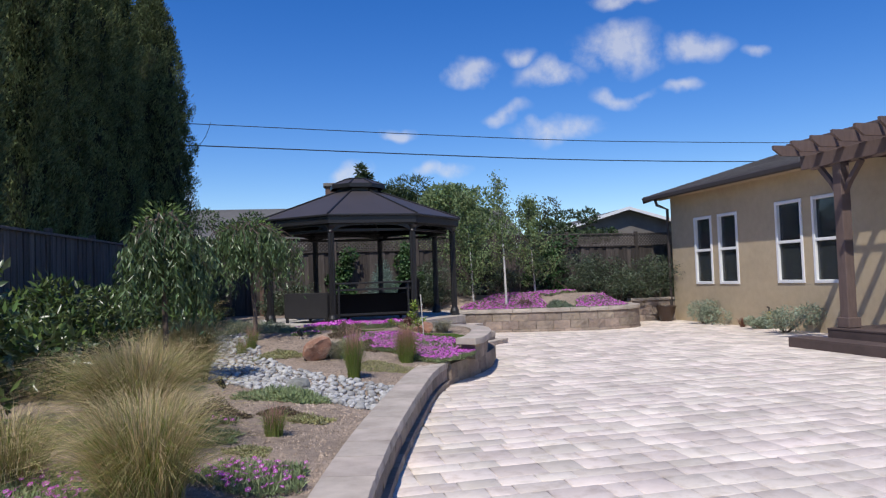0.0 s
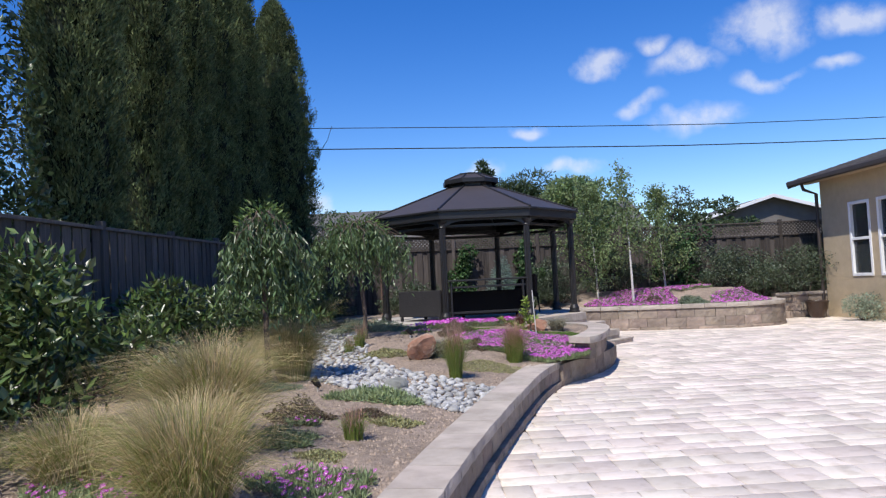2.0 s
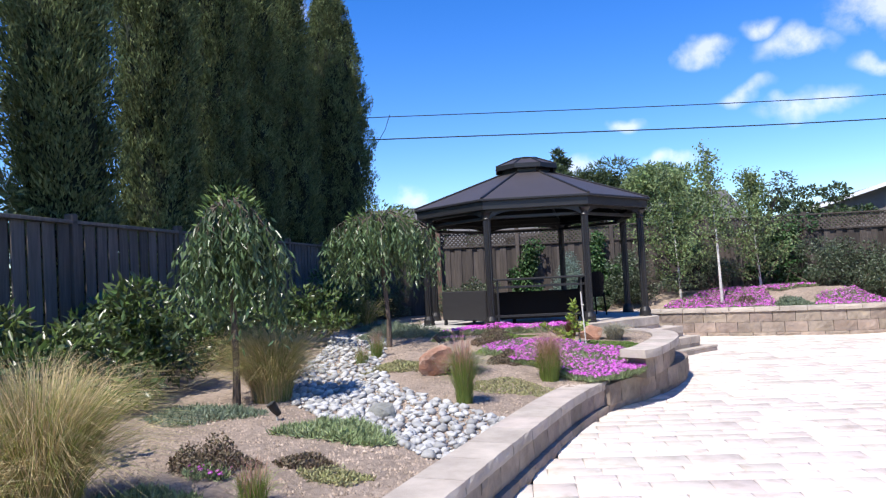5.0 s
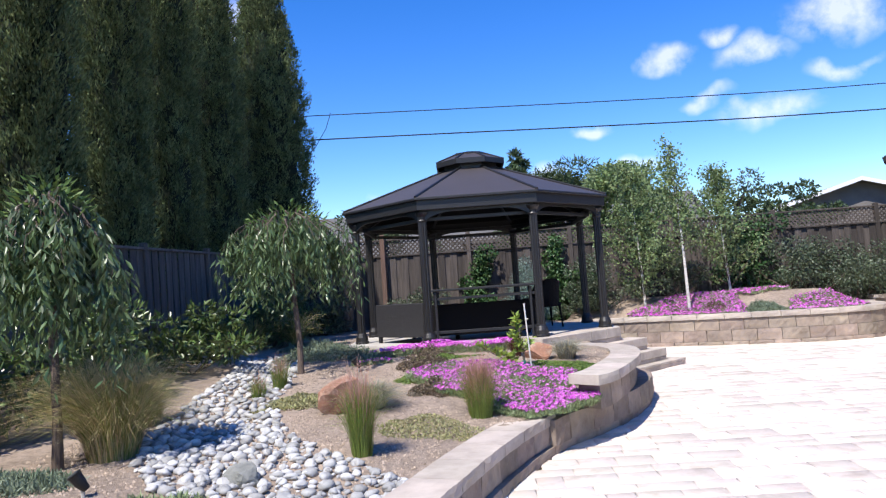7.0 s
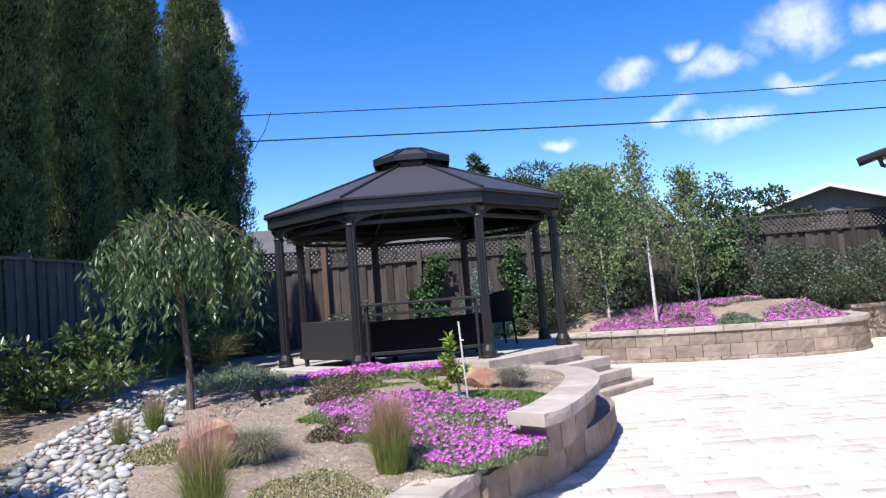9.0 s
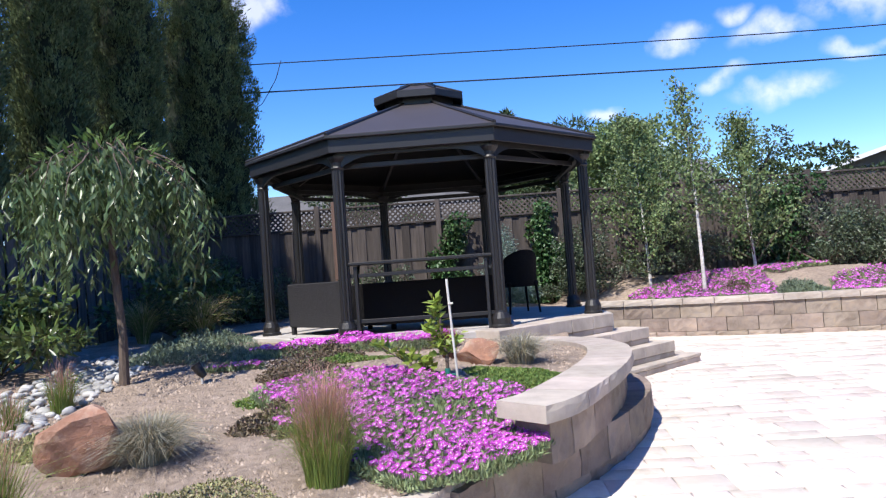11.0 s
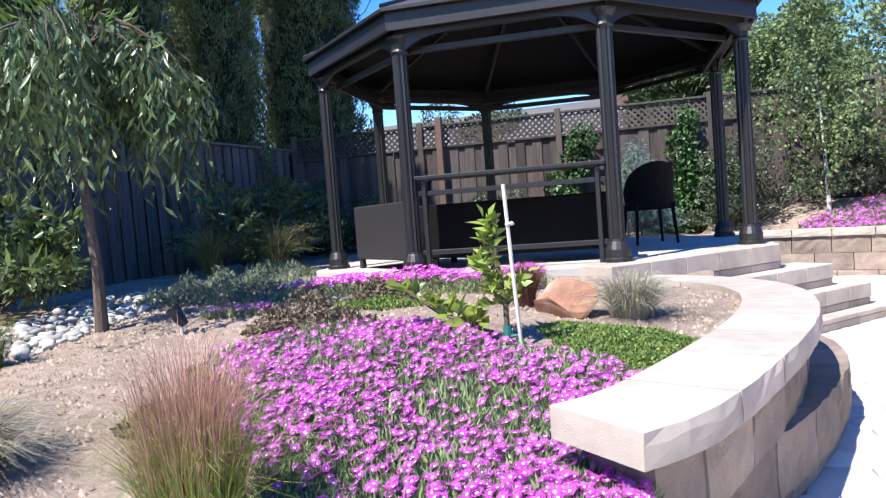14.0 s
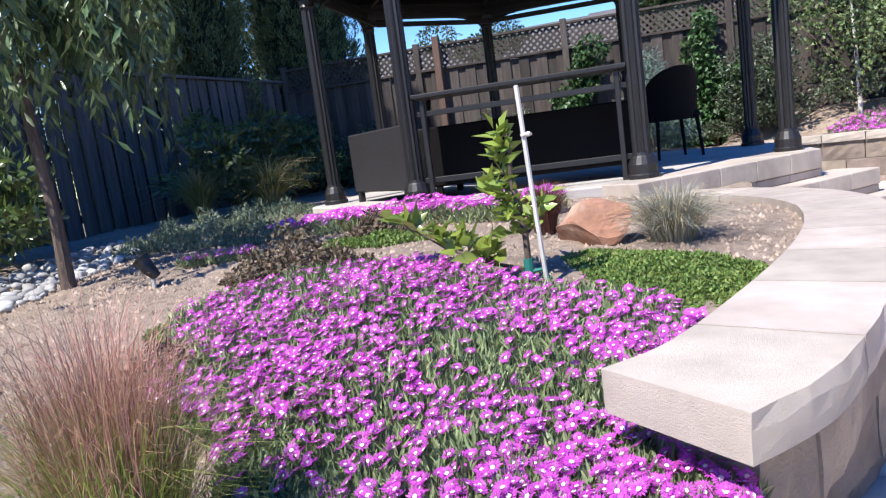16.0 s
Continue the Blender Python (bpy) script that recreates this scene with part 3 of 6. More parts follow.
def build_floor():
    bm = bmesh.new()
    prism(bm, [oct_pt(2.33, k) for k in range(8)], 0.0, G_Z)
    bmesh.ops.bevel(bm, geom=[e for e in bm.edges if all(v.co.z > 0.3 for v in e.verts)], offset=0.012, segments=1, affect="EDGES")
    tagged(part("gazebo_floor", bm, M_CONC), "pale concrete octagonal slab under the gazebo", "floor", kind="structure")
    n = Vector((math.cos(G_PH + 2.5 * math.tau / 8), math.sin(G_PH + 2.5 * math.tau / 8)))
    d = Vector((-n.y, n.x))
    ap = 2.33 * math.cos(math.pi / 8)
    st = thing("garden_steps", "pale block steps with smooth treads up to the gazebo floor", "steps", kind="structure")
    tops = [0.105, 0.295, 0.485, G_Z + 0.006]
    fronts = [2.66, 2.52, 2.37, ap + 0.06]
    spans = [(0.30, 1.95), (0.25, 1.6), (-0.3, 1.3), (-1.15, 0.80)]
    for i, z in enumerate(tops):
        front = fronts[i]
        s0, s1 = spans[i]
        rz = math.atan2(d.y, d.x)
        zb = 0.0 if i == 0 else tops[i - 1]
        # riser blocks
        m = 4 if i < 3 else 5
        for layer, (za, zc) in enumerate(((zb if i else 0.0, zb + 0.062), (zb + 0.062, z - 0.0))):
            for k in range(m):
                a, b = s0 + (s1 - s0) * k / m, s0 + (s1 - s0) * (k + 1) / m
                dep = 0.36
                c = GC + n * (front - dep / 2 - (0.012 if layer == 0 else 0)) + d * ((a + b) / 2)
                bm = bmesh.new()
                box(bm, (c.x, c.y, (za + zc) / 2), (b - a - 0.004, dep, zc - za - 0.003), rz, 0.006)
                part("tread" if layer else "riser", bm, M_CAP, st)
        # fill under
        c = GC + n * (front - 0.36 - 0.1) + d * ((s0 + s1) / 2)
        bm = bmesh.new()
        box(bm, (c.x, c.y, (z - 0.01) / 2), (s1 - s0 - 0.02, 0.5, z - 0.02), rz)
        part("core", bm, M_CONC, st)


build_floor()


# ---- gazebo ----
def build_gazebo():
    g = thing("gazebo", "dark brown metal octagonal gazebo with a two-tier roof", "gazebo", (GC.x, GC.y, G_Z))
    R, HT = 2.1, 1.90

    def o(r, k):
        a = G_PH + k * math.tau / 8
        return r * math.cos(a), r * math.sin(a)

    def post_mesh():
        bm = bmesh.new()
        lathe(bm, [(0.11, 0), (0.11, 0.03), (0.098, 0.04), (0.098, 0.10), (0.078, 0.15), (0.07, 0.16), (0.066, 0.18)], 16)
        # fluted shaft
        sides = 24
        rings = []
        for z in (0.18, HT - 0.14):
            rings.append([bm.verts.new(((0.062 if k % 2 else 0.053) * math.cos(k * math.tau / sides), (0.062 if k % 2 else 0.053) * math.sin(k * math.tau / sides), z)) for k in range(sides)])
        for k in range(sides):
            bm.faces.new((rings[0][k], rings[0][(k + 1) % sides], rings[1][(k + 1) % sides], rings[1][k]))
        lathe(bm, [(0.062, HT - 0.14), (0.072, HT - 0.12), (0.062, HT - 0.10), (0.066, HT - 0.06), (0.095, HT - 0.02), (0.10, HT)], 16)
        return bm

    first = None
    for k in range(8):
        if first is None:
            first = part("post", post_mesh(), M_GAZ, g)
            p = first
        else:
            p = new("post", first.data)
            p.parent = g
        p.location = (*o(R, k), 0)
    side = 2 * R * math.sin(math.pi / 8)
    for k in range(8):
        a, b = Vector(o(R, k)), Vector(o(R, k + 1))
        c, dv = (a + b) / 2, b - a
        rz = math.atan2(dv.y, dv.x)
        bm = bmesh.new()
        box(bm, (c.x, c.y, HT + 0.03), (side, 0.05, 0.06), rz, 0.006)
        part("beam", bm, M_GAZ, g)
        # fascia under the roof's edge
        a, b = Vector(o(2.23, k)), Vector(o(2.23, k + 1))
        c, dv = (a + b) / 2, b - a
        bm = bmesh.new()
        box(bm, (c.x, c.y, HT + 0.105), (dv.length + 0.01, 0.025, 0.15), rz, 0.004)
        part("fascia", bm, M_GAZ, g)
        # arched valance between the posts
        a2, b2 = Vector(o(2.13, k)), Vector(o(2.13, k + 1))
        dirv, out2 = (b2 - a2).normalized(), ((a2 + b2) / 2).normalized() * 0.012
        bm = bmesh.new()
        cols = []
        for i in range(17):
            u = i / 16
            q2 = a2.lerp(b2, u)
            dip = 0.02 + 0.17 * abs(2 * u - 1) ** 5
            cols.append([bm.verts.new((q2.x + sg * out2.x, q2.y + sg * out2.y, zz)) for sg, zz in ((-1, HT + 0.02 - dip), (1, HT + 0.02 - dip), (1, HT + 0.07), (-1, HT + 0.07))])
        for c0, c1 in zip(cols, cols[1:]):
            for i in range(4):
                bm.faces.new((c0[i], c1[i], c1[(i + 1) % 4], c0[(i + 1) % 4]))
        bm.faces.new(cols[0][::-1])
        bm.faces.new(cols[-1])
        part("valance", bm, M_GAZ, g)
        # curtain rail just inside the posts
        a3, b3 = Vector(o(1.97, k)), Vector(o(1.97, k + 1))
        m3 = (a3 + b3) / 2
        bm = bmesh.new()
        box(bm, (m3.x, m3.y, HT - 0.085), ((b3 - a3).length, 0.03, 0.055), rz, 0.005)
        part("curtain_rail", bm, M_GAZ, g)
        # soffit plate between beam and fascia
        q = [Vector(o(2.06, k)), Vector(o(2.06, k + 1)), Vector(o(2.23, k + 1)), Vector(o(2.23, k))]
        bm = bmesh.new()
        vs = [bm.verts.new((v.x, v.y, HT + 0.062 + (0.006 if i > 1 else 0))) for i, v in enumerate(q)]
        us = [bm.verts.new((v.x, v.y, HT + 0.08)) for v in q]
        bm.faces.new(vs[::-1])
        bm.faces.new(us)
        for i in range(4):
            bm.faces.new((vs[i], vs[(i + 1) % 4], us[(i + 1) % 4], us[i]))
        part("soffit", bm, M_GAZ, g)

    def tier(r0, z0, r1, z1, nm, seam=0.022):
        for k in range(8):
            a, b, c, dd = o(r0, k), o(r0, k + 1), o(r1, k + 1), o(r1, k)
            bm = bmesh.new()
            lo = [bm.verts.new((*p, z - 0.02)) for p, z in ((a, z0), (b, z0), (c, z1), (dd, z1))]
            hi = [bm.verts.new((*p, z)) for p, z in ((a, z0), (b, z0), (c, z1), (dd, z1))]
            bm.faces.new(lo[::-1])
            bm.faces.new(hi)
            for i in range(4):
                bm.faces.new((lo[i], lo[(i + 1) % 4], hi[(i + 1) % 4], hi[i]))
            part(nm, bm, M_ROOF, g, "brown sheet metal roof panel")
            # extra sheet below each panel, blackened to deepen the shade under the roof
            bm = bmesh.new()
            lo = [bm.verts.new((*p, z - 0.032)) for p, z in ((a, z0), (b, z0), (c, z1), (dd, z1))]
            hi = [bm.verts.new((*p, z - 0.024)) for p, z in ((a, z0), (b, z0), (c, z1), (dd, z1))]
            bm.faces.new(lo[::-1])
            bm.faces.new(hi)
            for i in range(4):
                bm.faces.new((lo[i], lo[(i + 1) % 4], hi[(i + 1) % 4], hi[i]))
            part("roof_lining", bm, M_ROOFSHADE, g, "thin added sheet, its black carrying the shade under the roof")
            bm = bmesh.new()
            tube(bm, [(*a, z0 + 0.008), (*dd, z1 + 0.008)], seam, 6)
            part("ridge_cap", bm, M_GAZ, g)

    tier(2.28, HT + 0.21, 0.46, 2.78, "roof_panel")
    tier(0.62, 2.915, 0.26, 3.06, "vent_roof_panel", 0.016)
    bm = bmesh.new()
    prism(bm, [o(0.48, k) for k in range(8)], 2.71, 2.91)
    part("vent_ring", bm, M_GAZ, g)
    for k in range(8):
        a, b = Vector(o(2.28, k)), Vector(o(2.28, k + 1))
        c, dv = (a + b) / 2, b - a
        rz = math.atan2(dv.y, dv.x)
        bm = bmesh.new()
        box(bm, (c.x, c.y, HT + 0.188), (dv.length + 0.01, 0.03, 0.035), rz, 0.006)
        part("eave_edge", bm, M_GAZ, g)
        a, b = Vector(o(0.61, k)), Vector(o(0.61, k + 1))
        c, dv = (a + b) / 2, b - a
        bm = bmesh.new()
        box(bm, (c.x, c.y, 2.88), (dv.length + 0.01, 0.025, 0.09), rz, 0.004)
        part("vent_fascia", bm, M_GAZ, g)
        # rafters and inner ring
        bm = bmesh.new()
        tube(bm, [(*o(2.03, k), HT + 0.12), (*o(0.55, k), 2.74)], 0.025, 4)
        part("rafter", bm, M_GAZ, g)
    bm = bmesh.new()
    lathe(bm, [(0.29, 3.045), (0.29, 3.08), (0.10, 3.10)], 8)
    part("finial", bm, M_GAZ, g)
    # bar shelf with rail and brackets between two posts
    a, b = Vector(o(R, 1)), Vector(o(R, 2))
    c, dv = (a + b) / 2, (b - a).normalized()
    inn = -c.normalized()
    rz = math.atan2(dv.y, dv.x)
    bm = bmesh.new()
    box(bm, (c.x + inn.x * 0.10, c.y + inn.y * 0.10, 0.765), (side - 0.1, 0.30, 0.035), rz, 0.008)
    shelf = part("bar_shelf", bm, M_GAZ, g)
    for z in (0.64, 0.16):
        bm = bmesh.new()
        box(bm, (c.x + inn.x * 0.02, c.y + inn.y * 0.02, z), (side - 0.09, 0.03, 0.04), rz, 0.004)
        part("rail", bm, M_GAZ, g)
    for s in (-1, 1):
        p = c + dv * s * (side / 2 - 0.12)
        bm = bmesh.new()
        box(bm, (p.x, p.y, 0.37), (0.035, 0.035, 0.74), rz, 0.004)
        part("upright", bm, M_GAZ, g)
        bm = bmesh.new()
        q = p + inn * 0.22
        tube(bm, [(p.x, p.y, 0.42), (q.x, q.y, 0.745)], 0.016, 6)
        part("bracket", bm, M_GAZ, g)


build_gazebo()


# ---- wicker furniture ----
def place_on_edge(k0, frac, inward):
    a, b = Vector(oct_pt(2.1, k0)), Vector(oct_pt(2.1, k0 + 1))
    p = a + (b - a) * frac
    inn = (GC - (a + b) / 2).normalized()
    return p + inn * inward, math.atan2((b - a).y, (b - a).x)


def build_sofa(name, label, k0, frac, inward, width, high, material):
    p, rz = place_on_edge(k0, frac, inward)
    t = thing(name, label, "sofa", (p.x, p.y, G_Z), rz, "wicker set in the gazebo")
    bm = bmesh.new()
    box(bm, (0, 0, 0.09 + (high - 0.09) / 2), (width, 0.07, high - 0.09), 0, 0.012)
    part("backrest", bm, material, t)
    bm = bmesh.new()
    box(bm, (0, 0.38, 0.25), (width, 0.70, 0.20), 0, 0.015)
    part("seat_base", bm, material, t)
    bm = bmesh.new()
    box(bm, (0, 0.40, 0.41), (width - 0.16, 0.62, 0.12), 0, 0.035)
    part("cushion", bm, mat("dark_cushion", (0.025, 0.024, 0.026), None, 30, 0.9, 0.4, 200), t)
    for s in (-1, 1):
        bm = bmesh.new()
        box(bm, (s * (width / 2 - 0.04), 0.38, 0.32), (0.08, 0.68, 0.46), 0, 0.012)
        part("arm", bm, material, t)
        for y in (0.0, 0.70):
            bm = bmesh.new()
            box(bm, (s * (width / 2 - 0.05), y, 0.075), (0.05, 0.05, 0.15), 0, 0.004)
            part("leg", bm, material, t)


build_sofa("wicker_loveseat", "dark woven loveseat seen from its plain back", 0, 0.52, 0.12, 1.12, 0.60, M_WICKERG)
build_sofa("wicker_sofa", "long dark woven sofa with its back to the bar shelf", 1, 0.5, 0.36, 1.55, 0.55, M_WICKER)


def build_chair():
    t = thing("wicker_chair", "dark woven armchair with a rounded back", "chair", (1.72, 15.6, G_Z), radians(22), "wicker set in the gazebo")
    bm = bmesh.new()
    # curved back shell
    rows = []
    for i in range(17):
        a = radians(-88 + i * 11)
        top = 0.48 + 0.36 * max(0.0, math.cos(a)) ** 0.5
        rows.append([(0.245 * math.sin(a) * r, -0.27 * math.cos(a) * r - (z - 0.36) * 0.14 * math.cos(a), z) for r, z in ((1.0, 0.36), (1.07, top), (0.97, top), (0.90, 0.36))])
    vs = [[bm.verts.new(p) for p in r] for r in rows]
    for r0, r1 in zip(vs, vs[1:]):
        for k in range(4):
            bm.faces.new((r0[k], r1[k], r1[(k + 1) % 4], r0[(k + 1) % 4]))
    bm.faces.new(vs[0])
    bm.faces.new(vs[-1][::-1])
    part("backrest", bm, M_WICKER, t)
    bm = bmesh.new()
    box(bm, (0, 0.02, 0.39), (0.44, 0.48, 0.07), 0, 0.02)
    part("seat", bm, M_WICKER, t)
    for sx in (-1, 1):
        for sy in (-1, 1):
            bm = bmesh.new()
            tube(bm, [(sx * 0.21, sy * 0.23, 0), (sx * 0.185, sy * 0.20, 0.37)], [0.014, 0.02], 8)
            part("leg", bm, M_WICKER, t)


build_chair()


# ---- fences ----
def build_fence(name, label, a, b, base, top, lattice, material, board_w=0.145, post_every=2.4, post_mat=None, slope=0.0, gap=0.0):
    a, b = Vector(a), Vector(b)
    L, rz = (b - a).length, math.atan2((b - a).y, (b - a).x)
    f = thing(name, label, "fence", (a.x, a.y, 0), rz)
    f.matrix_world = f.matrix_world @ Matrix.Rotation(-slope, 4, "Y")
    h_board = top - (0.42 if lattice else 0.06)
    bm = bmesh.new()
    box(bm, (0, 0, 0), (board_w - gap if gap else board_w + 0.012, 0.019, h_board - base), 0, 0.003)
    proto = part("board", bm, material, f)
    n = int(L / board_w)
    for k in range(n):
        ob = proto if k == 0 else new("board", proto.data)
        ob.parent = f
        ob.location = (k * board_w + board_w / 2, -0.035 + (0.022 if k % 2 and not gap else 0), (base + h_board) / 2 + rng.normal() * 0.006)
        ob.rotation_euler = (rng.normal() * 0.006, rng.normal() * 0.006, 0)
    if gap:
        bm = bmesh.new()
        box(bm, (0, 0, 0), (gap * 2.6, 0.019, h_board - base), 0, 0.003)
        rear = part("rear_board", bm, material, f)
        for k in range(n + 1):
            ob = rear if k == 0 else new("rear_board", rear.data)
            ob.parent = f
            ob.location = (k * board_w, 0.022, (base + h_board) / 2)
    for z, d in ((base + 0.25, 0.04), (h_board - 0.2, 0.04)):
        bm = bmesh.new()
        box(bm, (L / 2, 0.055, z), (L, 0.04, 0.09), 0, 0.004)
        part("rail", bm, material, f)
    bm = bmesh.new()
    box(bm, (L / 2, -0.03, h_board + 0.02), (L, 0.10, 0.04), 0, 0.004)
    part("top_rail", bm, material, f)
    bm = bmesh.new()
    box(bm, (0, 0, 0), (0.10, 0.10, top - base + 0.06), 0, 0.008)
    pp = part("post", bm, post_mat or material, f)
    m = int(L / post_every) + 1
    for k in range(m):
        ob = pp if k == 0 else new("post", pp.data)
        ob.parent = f
        ob.location = (min(k * post_every, L), -0.03, (base + top) / 2 + 0.02)
    if lattice:
        bm = bmesh.new()
        box(bm, (L / 2, -0.03, top - 0.02), (L, 0.09, 0.035), 0, 0.004)
        part("lattice_cap", bm, material, f)
        z0, z1 = h_board + 0.04, top - 0.035
        H = z1 - z0
        for p in range(m):
            x0, x1 = p * post_every + 0.05, min((p + 1) * post_every - 0.05, L)
            if x1 - x0 < 0.2:
                continue
            bm = bmesh.new()
            s = 0.105
            for sgn in (1, -1):
                x = x0 - H
                while x < x1 + H:
                    ta, tb = x, x + H
                    za, zb = (z0, z1) if sgn > 0 else (z1, z0)
                    # clip to the panel
                    ca, cb = max(ta, x0), min(tb, x1)
                    if cb - ca > 0.02:
                        fa, fb = (ca - ta) / (tb - ta), (cb - ta) / (tb - ta)
                        pa, pb = (ca, za + (zb - za) * fa), (cb, za + (zb - za) * fb)
                        cx, cz = (pa[0] + pb[0]) / 2, (pa[1] + pb[1]) / 2
                        ln = math.hypot(pb[0] - pa[0], pb[1] - pa[1])
                        an = math.atan2(pb[1] - pa[1], pb[0] - pa[0])
                        mm = Matrix.Translation((cx, -0.03 + 0.005 * sgn, cz)) @ Matrix.Rotation(-an, 4, "Y") @ Matrix.Diagonal((ln, 0.008, 0.034, 1))
                        bmesh.ops.create_cube(bm, size=1, matrix=mm)
                    x += s
            part("lattice", bm, material, f)
    return f


back_a, back_b = (-4.7, fence_back_y(-4.7)), (12.8, fence_back_y(12.8))
build_fence("fence", "weathered brown board fence with a lattice top", back_a, back_b, 0.5, 2.75, True, M_FENCE, post_mat=M_FENCE)
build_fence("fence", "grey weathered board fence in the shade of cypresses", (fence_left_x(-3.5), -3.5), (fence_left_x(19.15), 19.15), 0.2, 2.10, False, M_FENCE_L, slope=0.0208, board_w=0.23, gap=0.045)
bm = bmesh.new()
box(bm, (0, 0, 1.70), (0.11, 0.11, 2.3), 0, 0.008)
pst = part("fence_post", bm, M_POSTRED)
pst.location = (-1.93, fence_back_y(-1.93) - 0.14, 0)
tagged(pst, "reddish-brown wooden post standing against the fence", "post")


# ---- house ----
def build_house():
    hd = Vector((0.085, -0.996)).normalized()
    rz = math.atan2(hd.y, hd.x)
    h = thing("house", "single-storey tan stucco house with white windows and dark roof", "house", (10.32, 19.78, 0), rz)
    h.matrix_world = h.matrix_world @ Matrix.Scale(1.17, 4)
    # local x runs along the wall towards the viewer's side, local y into the house
    L, H, th = 15.0, 3.18, 0.2
    holes = [(1.03, 1.75, 0.93, 2.57), (1.99, 2.71, 0.93, 2.57), (3.95, 4.72, 0.95, 2.63), (4.98, 5.72, 0.95, 2.63)]
    xs = sorted({0, L, *[v for q in holes for v in q[:2]]})
    zs = sorted({0, H, *[v for q in holes for v in q[2:]]})
    bm = bmesh.new()

    def solid(i, k):
        if i < 0 or k < 0 or i >= len(xs) - 1 or k >= len(zs) - 1:
            return False
        cx, cz = (xs[i] + xs[i + 1]) / 2, (zs[k] + zs[k + 1]) / 2
        return not any(a < cx < b and c < cz < d for a, b, c, d in holes)

    for i in range(len(xs) - 1):
        for k in range(len(zs) - 1):
            if not solid(i, k):
                continue
            x0, x1, z0, z1 = xs[i], xs[i + 1], zs[k], zs[k + 1]
            for y, flip in ((0, False), (th, True)):
                vs = [bm.verts.new(p) for p in ((x0, y, z0), (x1, y, z0), (x1, y, z1), (x0, y, z1))]
                bm.faces.new(vs[::-1] if flip else vs)
            for (di, dk), q in (((-1, 0), ((x0, z0), (x0, z1))), ((1, 0), ((x1, z1), (x1, z0))), ((0, -1), ((x1, z0), (x0, z0))), ((0, 1), ((x0, z1), (x1, z1)))):
                if not solid(i + di, k + dk):
                    bm.faces.new([bm.verts.new(p) for p in ((q[0][0], 0, q[0][1]), (q[0][0], th, q[0][1]), (q[1][0], th, q[1][1]), (q[1][0], 0, q[1][1]))])
    bmesh.ops.remove_doubles(bm, verts=bm.verts, dist=0.0005)
    bmesh.ops.recalc_face_normals(bm, faces=bm.faces)
    part("wall", bm, M_STUCCO, h)
    bm = bmesh.new()
    prof = [(0.2, 0), (12.0, 0), (12.0, 4.4), (8.6, 5.55), (0.2, 3.25)]
    A = [bm.verts.new((0.0, y, z)) for y, z in prof]
    B = [bm.verts.new((th, y, z)) for y, z in prof]
    bm.faces.new(A)
    bm.faces.new(B[::-1])
    for k in range(5):
        bm.faces.new((A[k], B[k], B[(k + 1) % 5], A[(k + 1) % 5]))
    bmesh.ops.recalc_face_normals(bm, faces=bm.faces)
    part("end_wall", bm, M_STUCCO, h)
    bm = bmesh.new()
    box(bm, (L - 0.1, 6.1, H / 2), (th, 11.8, H))
    box(bm, (L / 2, 12.0, H / 2), (L, th, H))
    part("rear_wall", bm, M_STUCCO, h)
    bm = bmesh.new()
    box(bm, (L / 2, 6, 0.02), (L - 0.5, 11.5, 0.04))
    part("inner_floor", bm, M_TRIMBR, h)
    for a, b, c, d in holes:
        w, hh, cx, cz = b - a, d - c, (a + b) / 2, (c + d) / 2
        bm = bmesh.new()
        f = 0.065
        for q, sz in (((a + f / 2, 0.03, cz), (f, 0.10, hh)), ((b - f / 2, 0.03, cz), (f, 0.10, hh)), ((cx, 0.03, c + f / 2), (w - 2 * f, 0.10, f)), ((cx, 0.03, d - f / 2), (w - 2 * f, 0.10, f)), ((cx, 0.025, cz), (w - 2 * f, 0.07, 0.06))):
            box(bm, q, sz, 0, 0.006)
        win = part("window", bm, M_WHITE, h, "white vinyl single-hung window")
        for z0, z1, y in ((c + f, cz - 0.03, 0.035), (cz + 0.03, d - f, 0.055)):
            bm = bmesh.new()
            box(bm, (cx, y, (z0 + z1) / 2), (w - 2 * f, 0.006, z1 - z0))
            pn = part("pane", bm, M_GLASS, win)
            pn.visible_shadow = False
        bm = bmesh.new()
        box(bm, (cx, 0.16, cz), (w - 2 * f, 0.02, hh - 2 * f))
        part("blind", bm, M_SCREEN, win, "dark blind behind the glass")
    # roof: one slope over this wall, up to a ridge
    pitch, over = 0.285, 0.36
    x0, x1 = -0.75, L + 0.5
    ridge = 8.6
    bm = bmesh.new()
    for (ya, za), (yb, zb) in (((-over, 3.28), (ridge, 3.28 + pitch * (ridge + over))), ((ridge, 3.28 + pitch * (ridge + over)), (18.0, 3.2))):
        lo = [bm.verts.new(p) for p in ((x0, ya, za - 0.10), (x1, ya, za - 0.10), (x1, yb, zb - 0.10), (x0, yb, zb - 0.10))]
        hi = [bm.verts.new(p) for p in ((x0, ya, za), (x1, ya, za), (x1, yb, zb), (x0, yb, zb))]
        bm.faces.new(lo[::-1])
        bm.faces.new(hi)
        for i in range(4):
            bm.faces.new((lo[i], lo[(i + 1) % 4], hi[(i + 1) % 4], hi[i]))
    bmesh.ops.recalc_face_normals(bm, faces=bm.faces)
    roof = part("roof", bm, M_TRIMBR, h, "dark composition shingle roof")
    # shingle courses
    rows = 34
    V, F = [], []
    for r in range(rows):
        y0 = -over + r * (ridge + over) / rows
        y1 = y0 + (ridge + over) / rows + 0.03
        x = x0 - rng.uniform(0, 0.3)
        while x < x1:
            w = rng.uniform(0.25, 0.4)
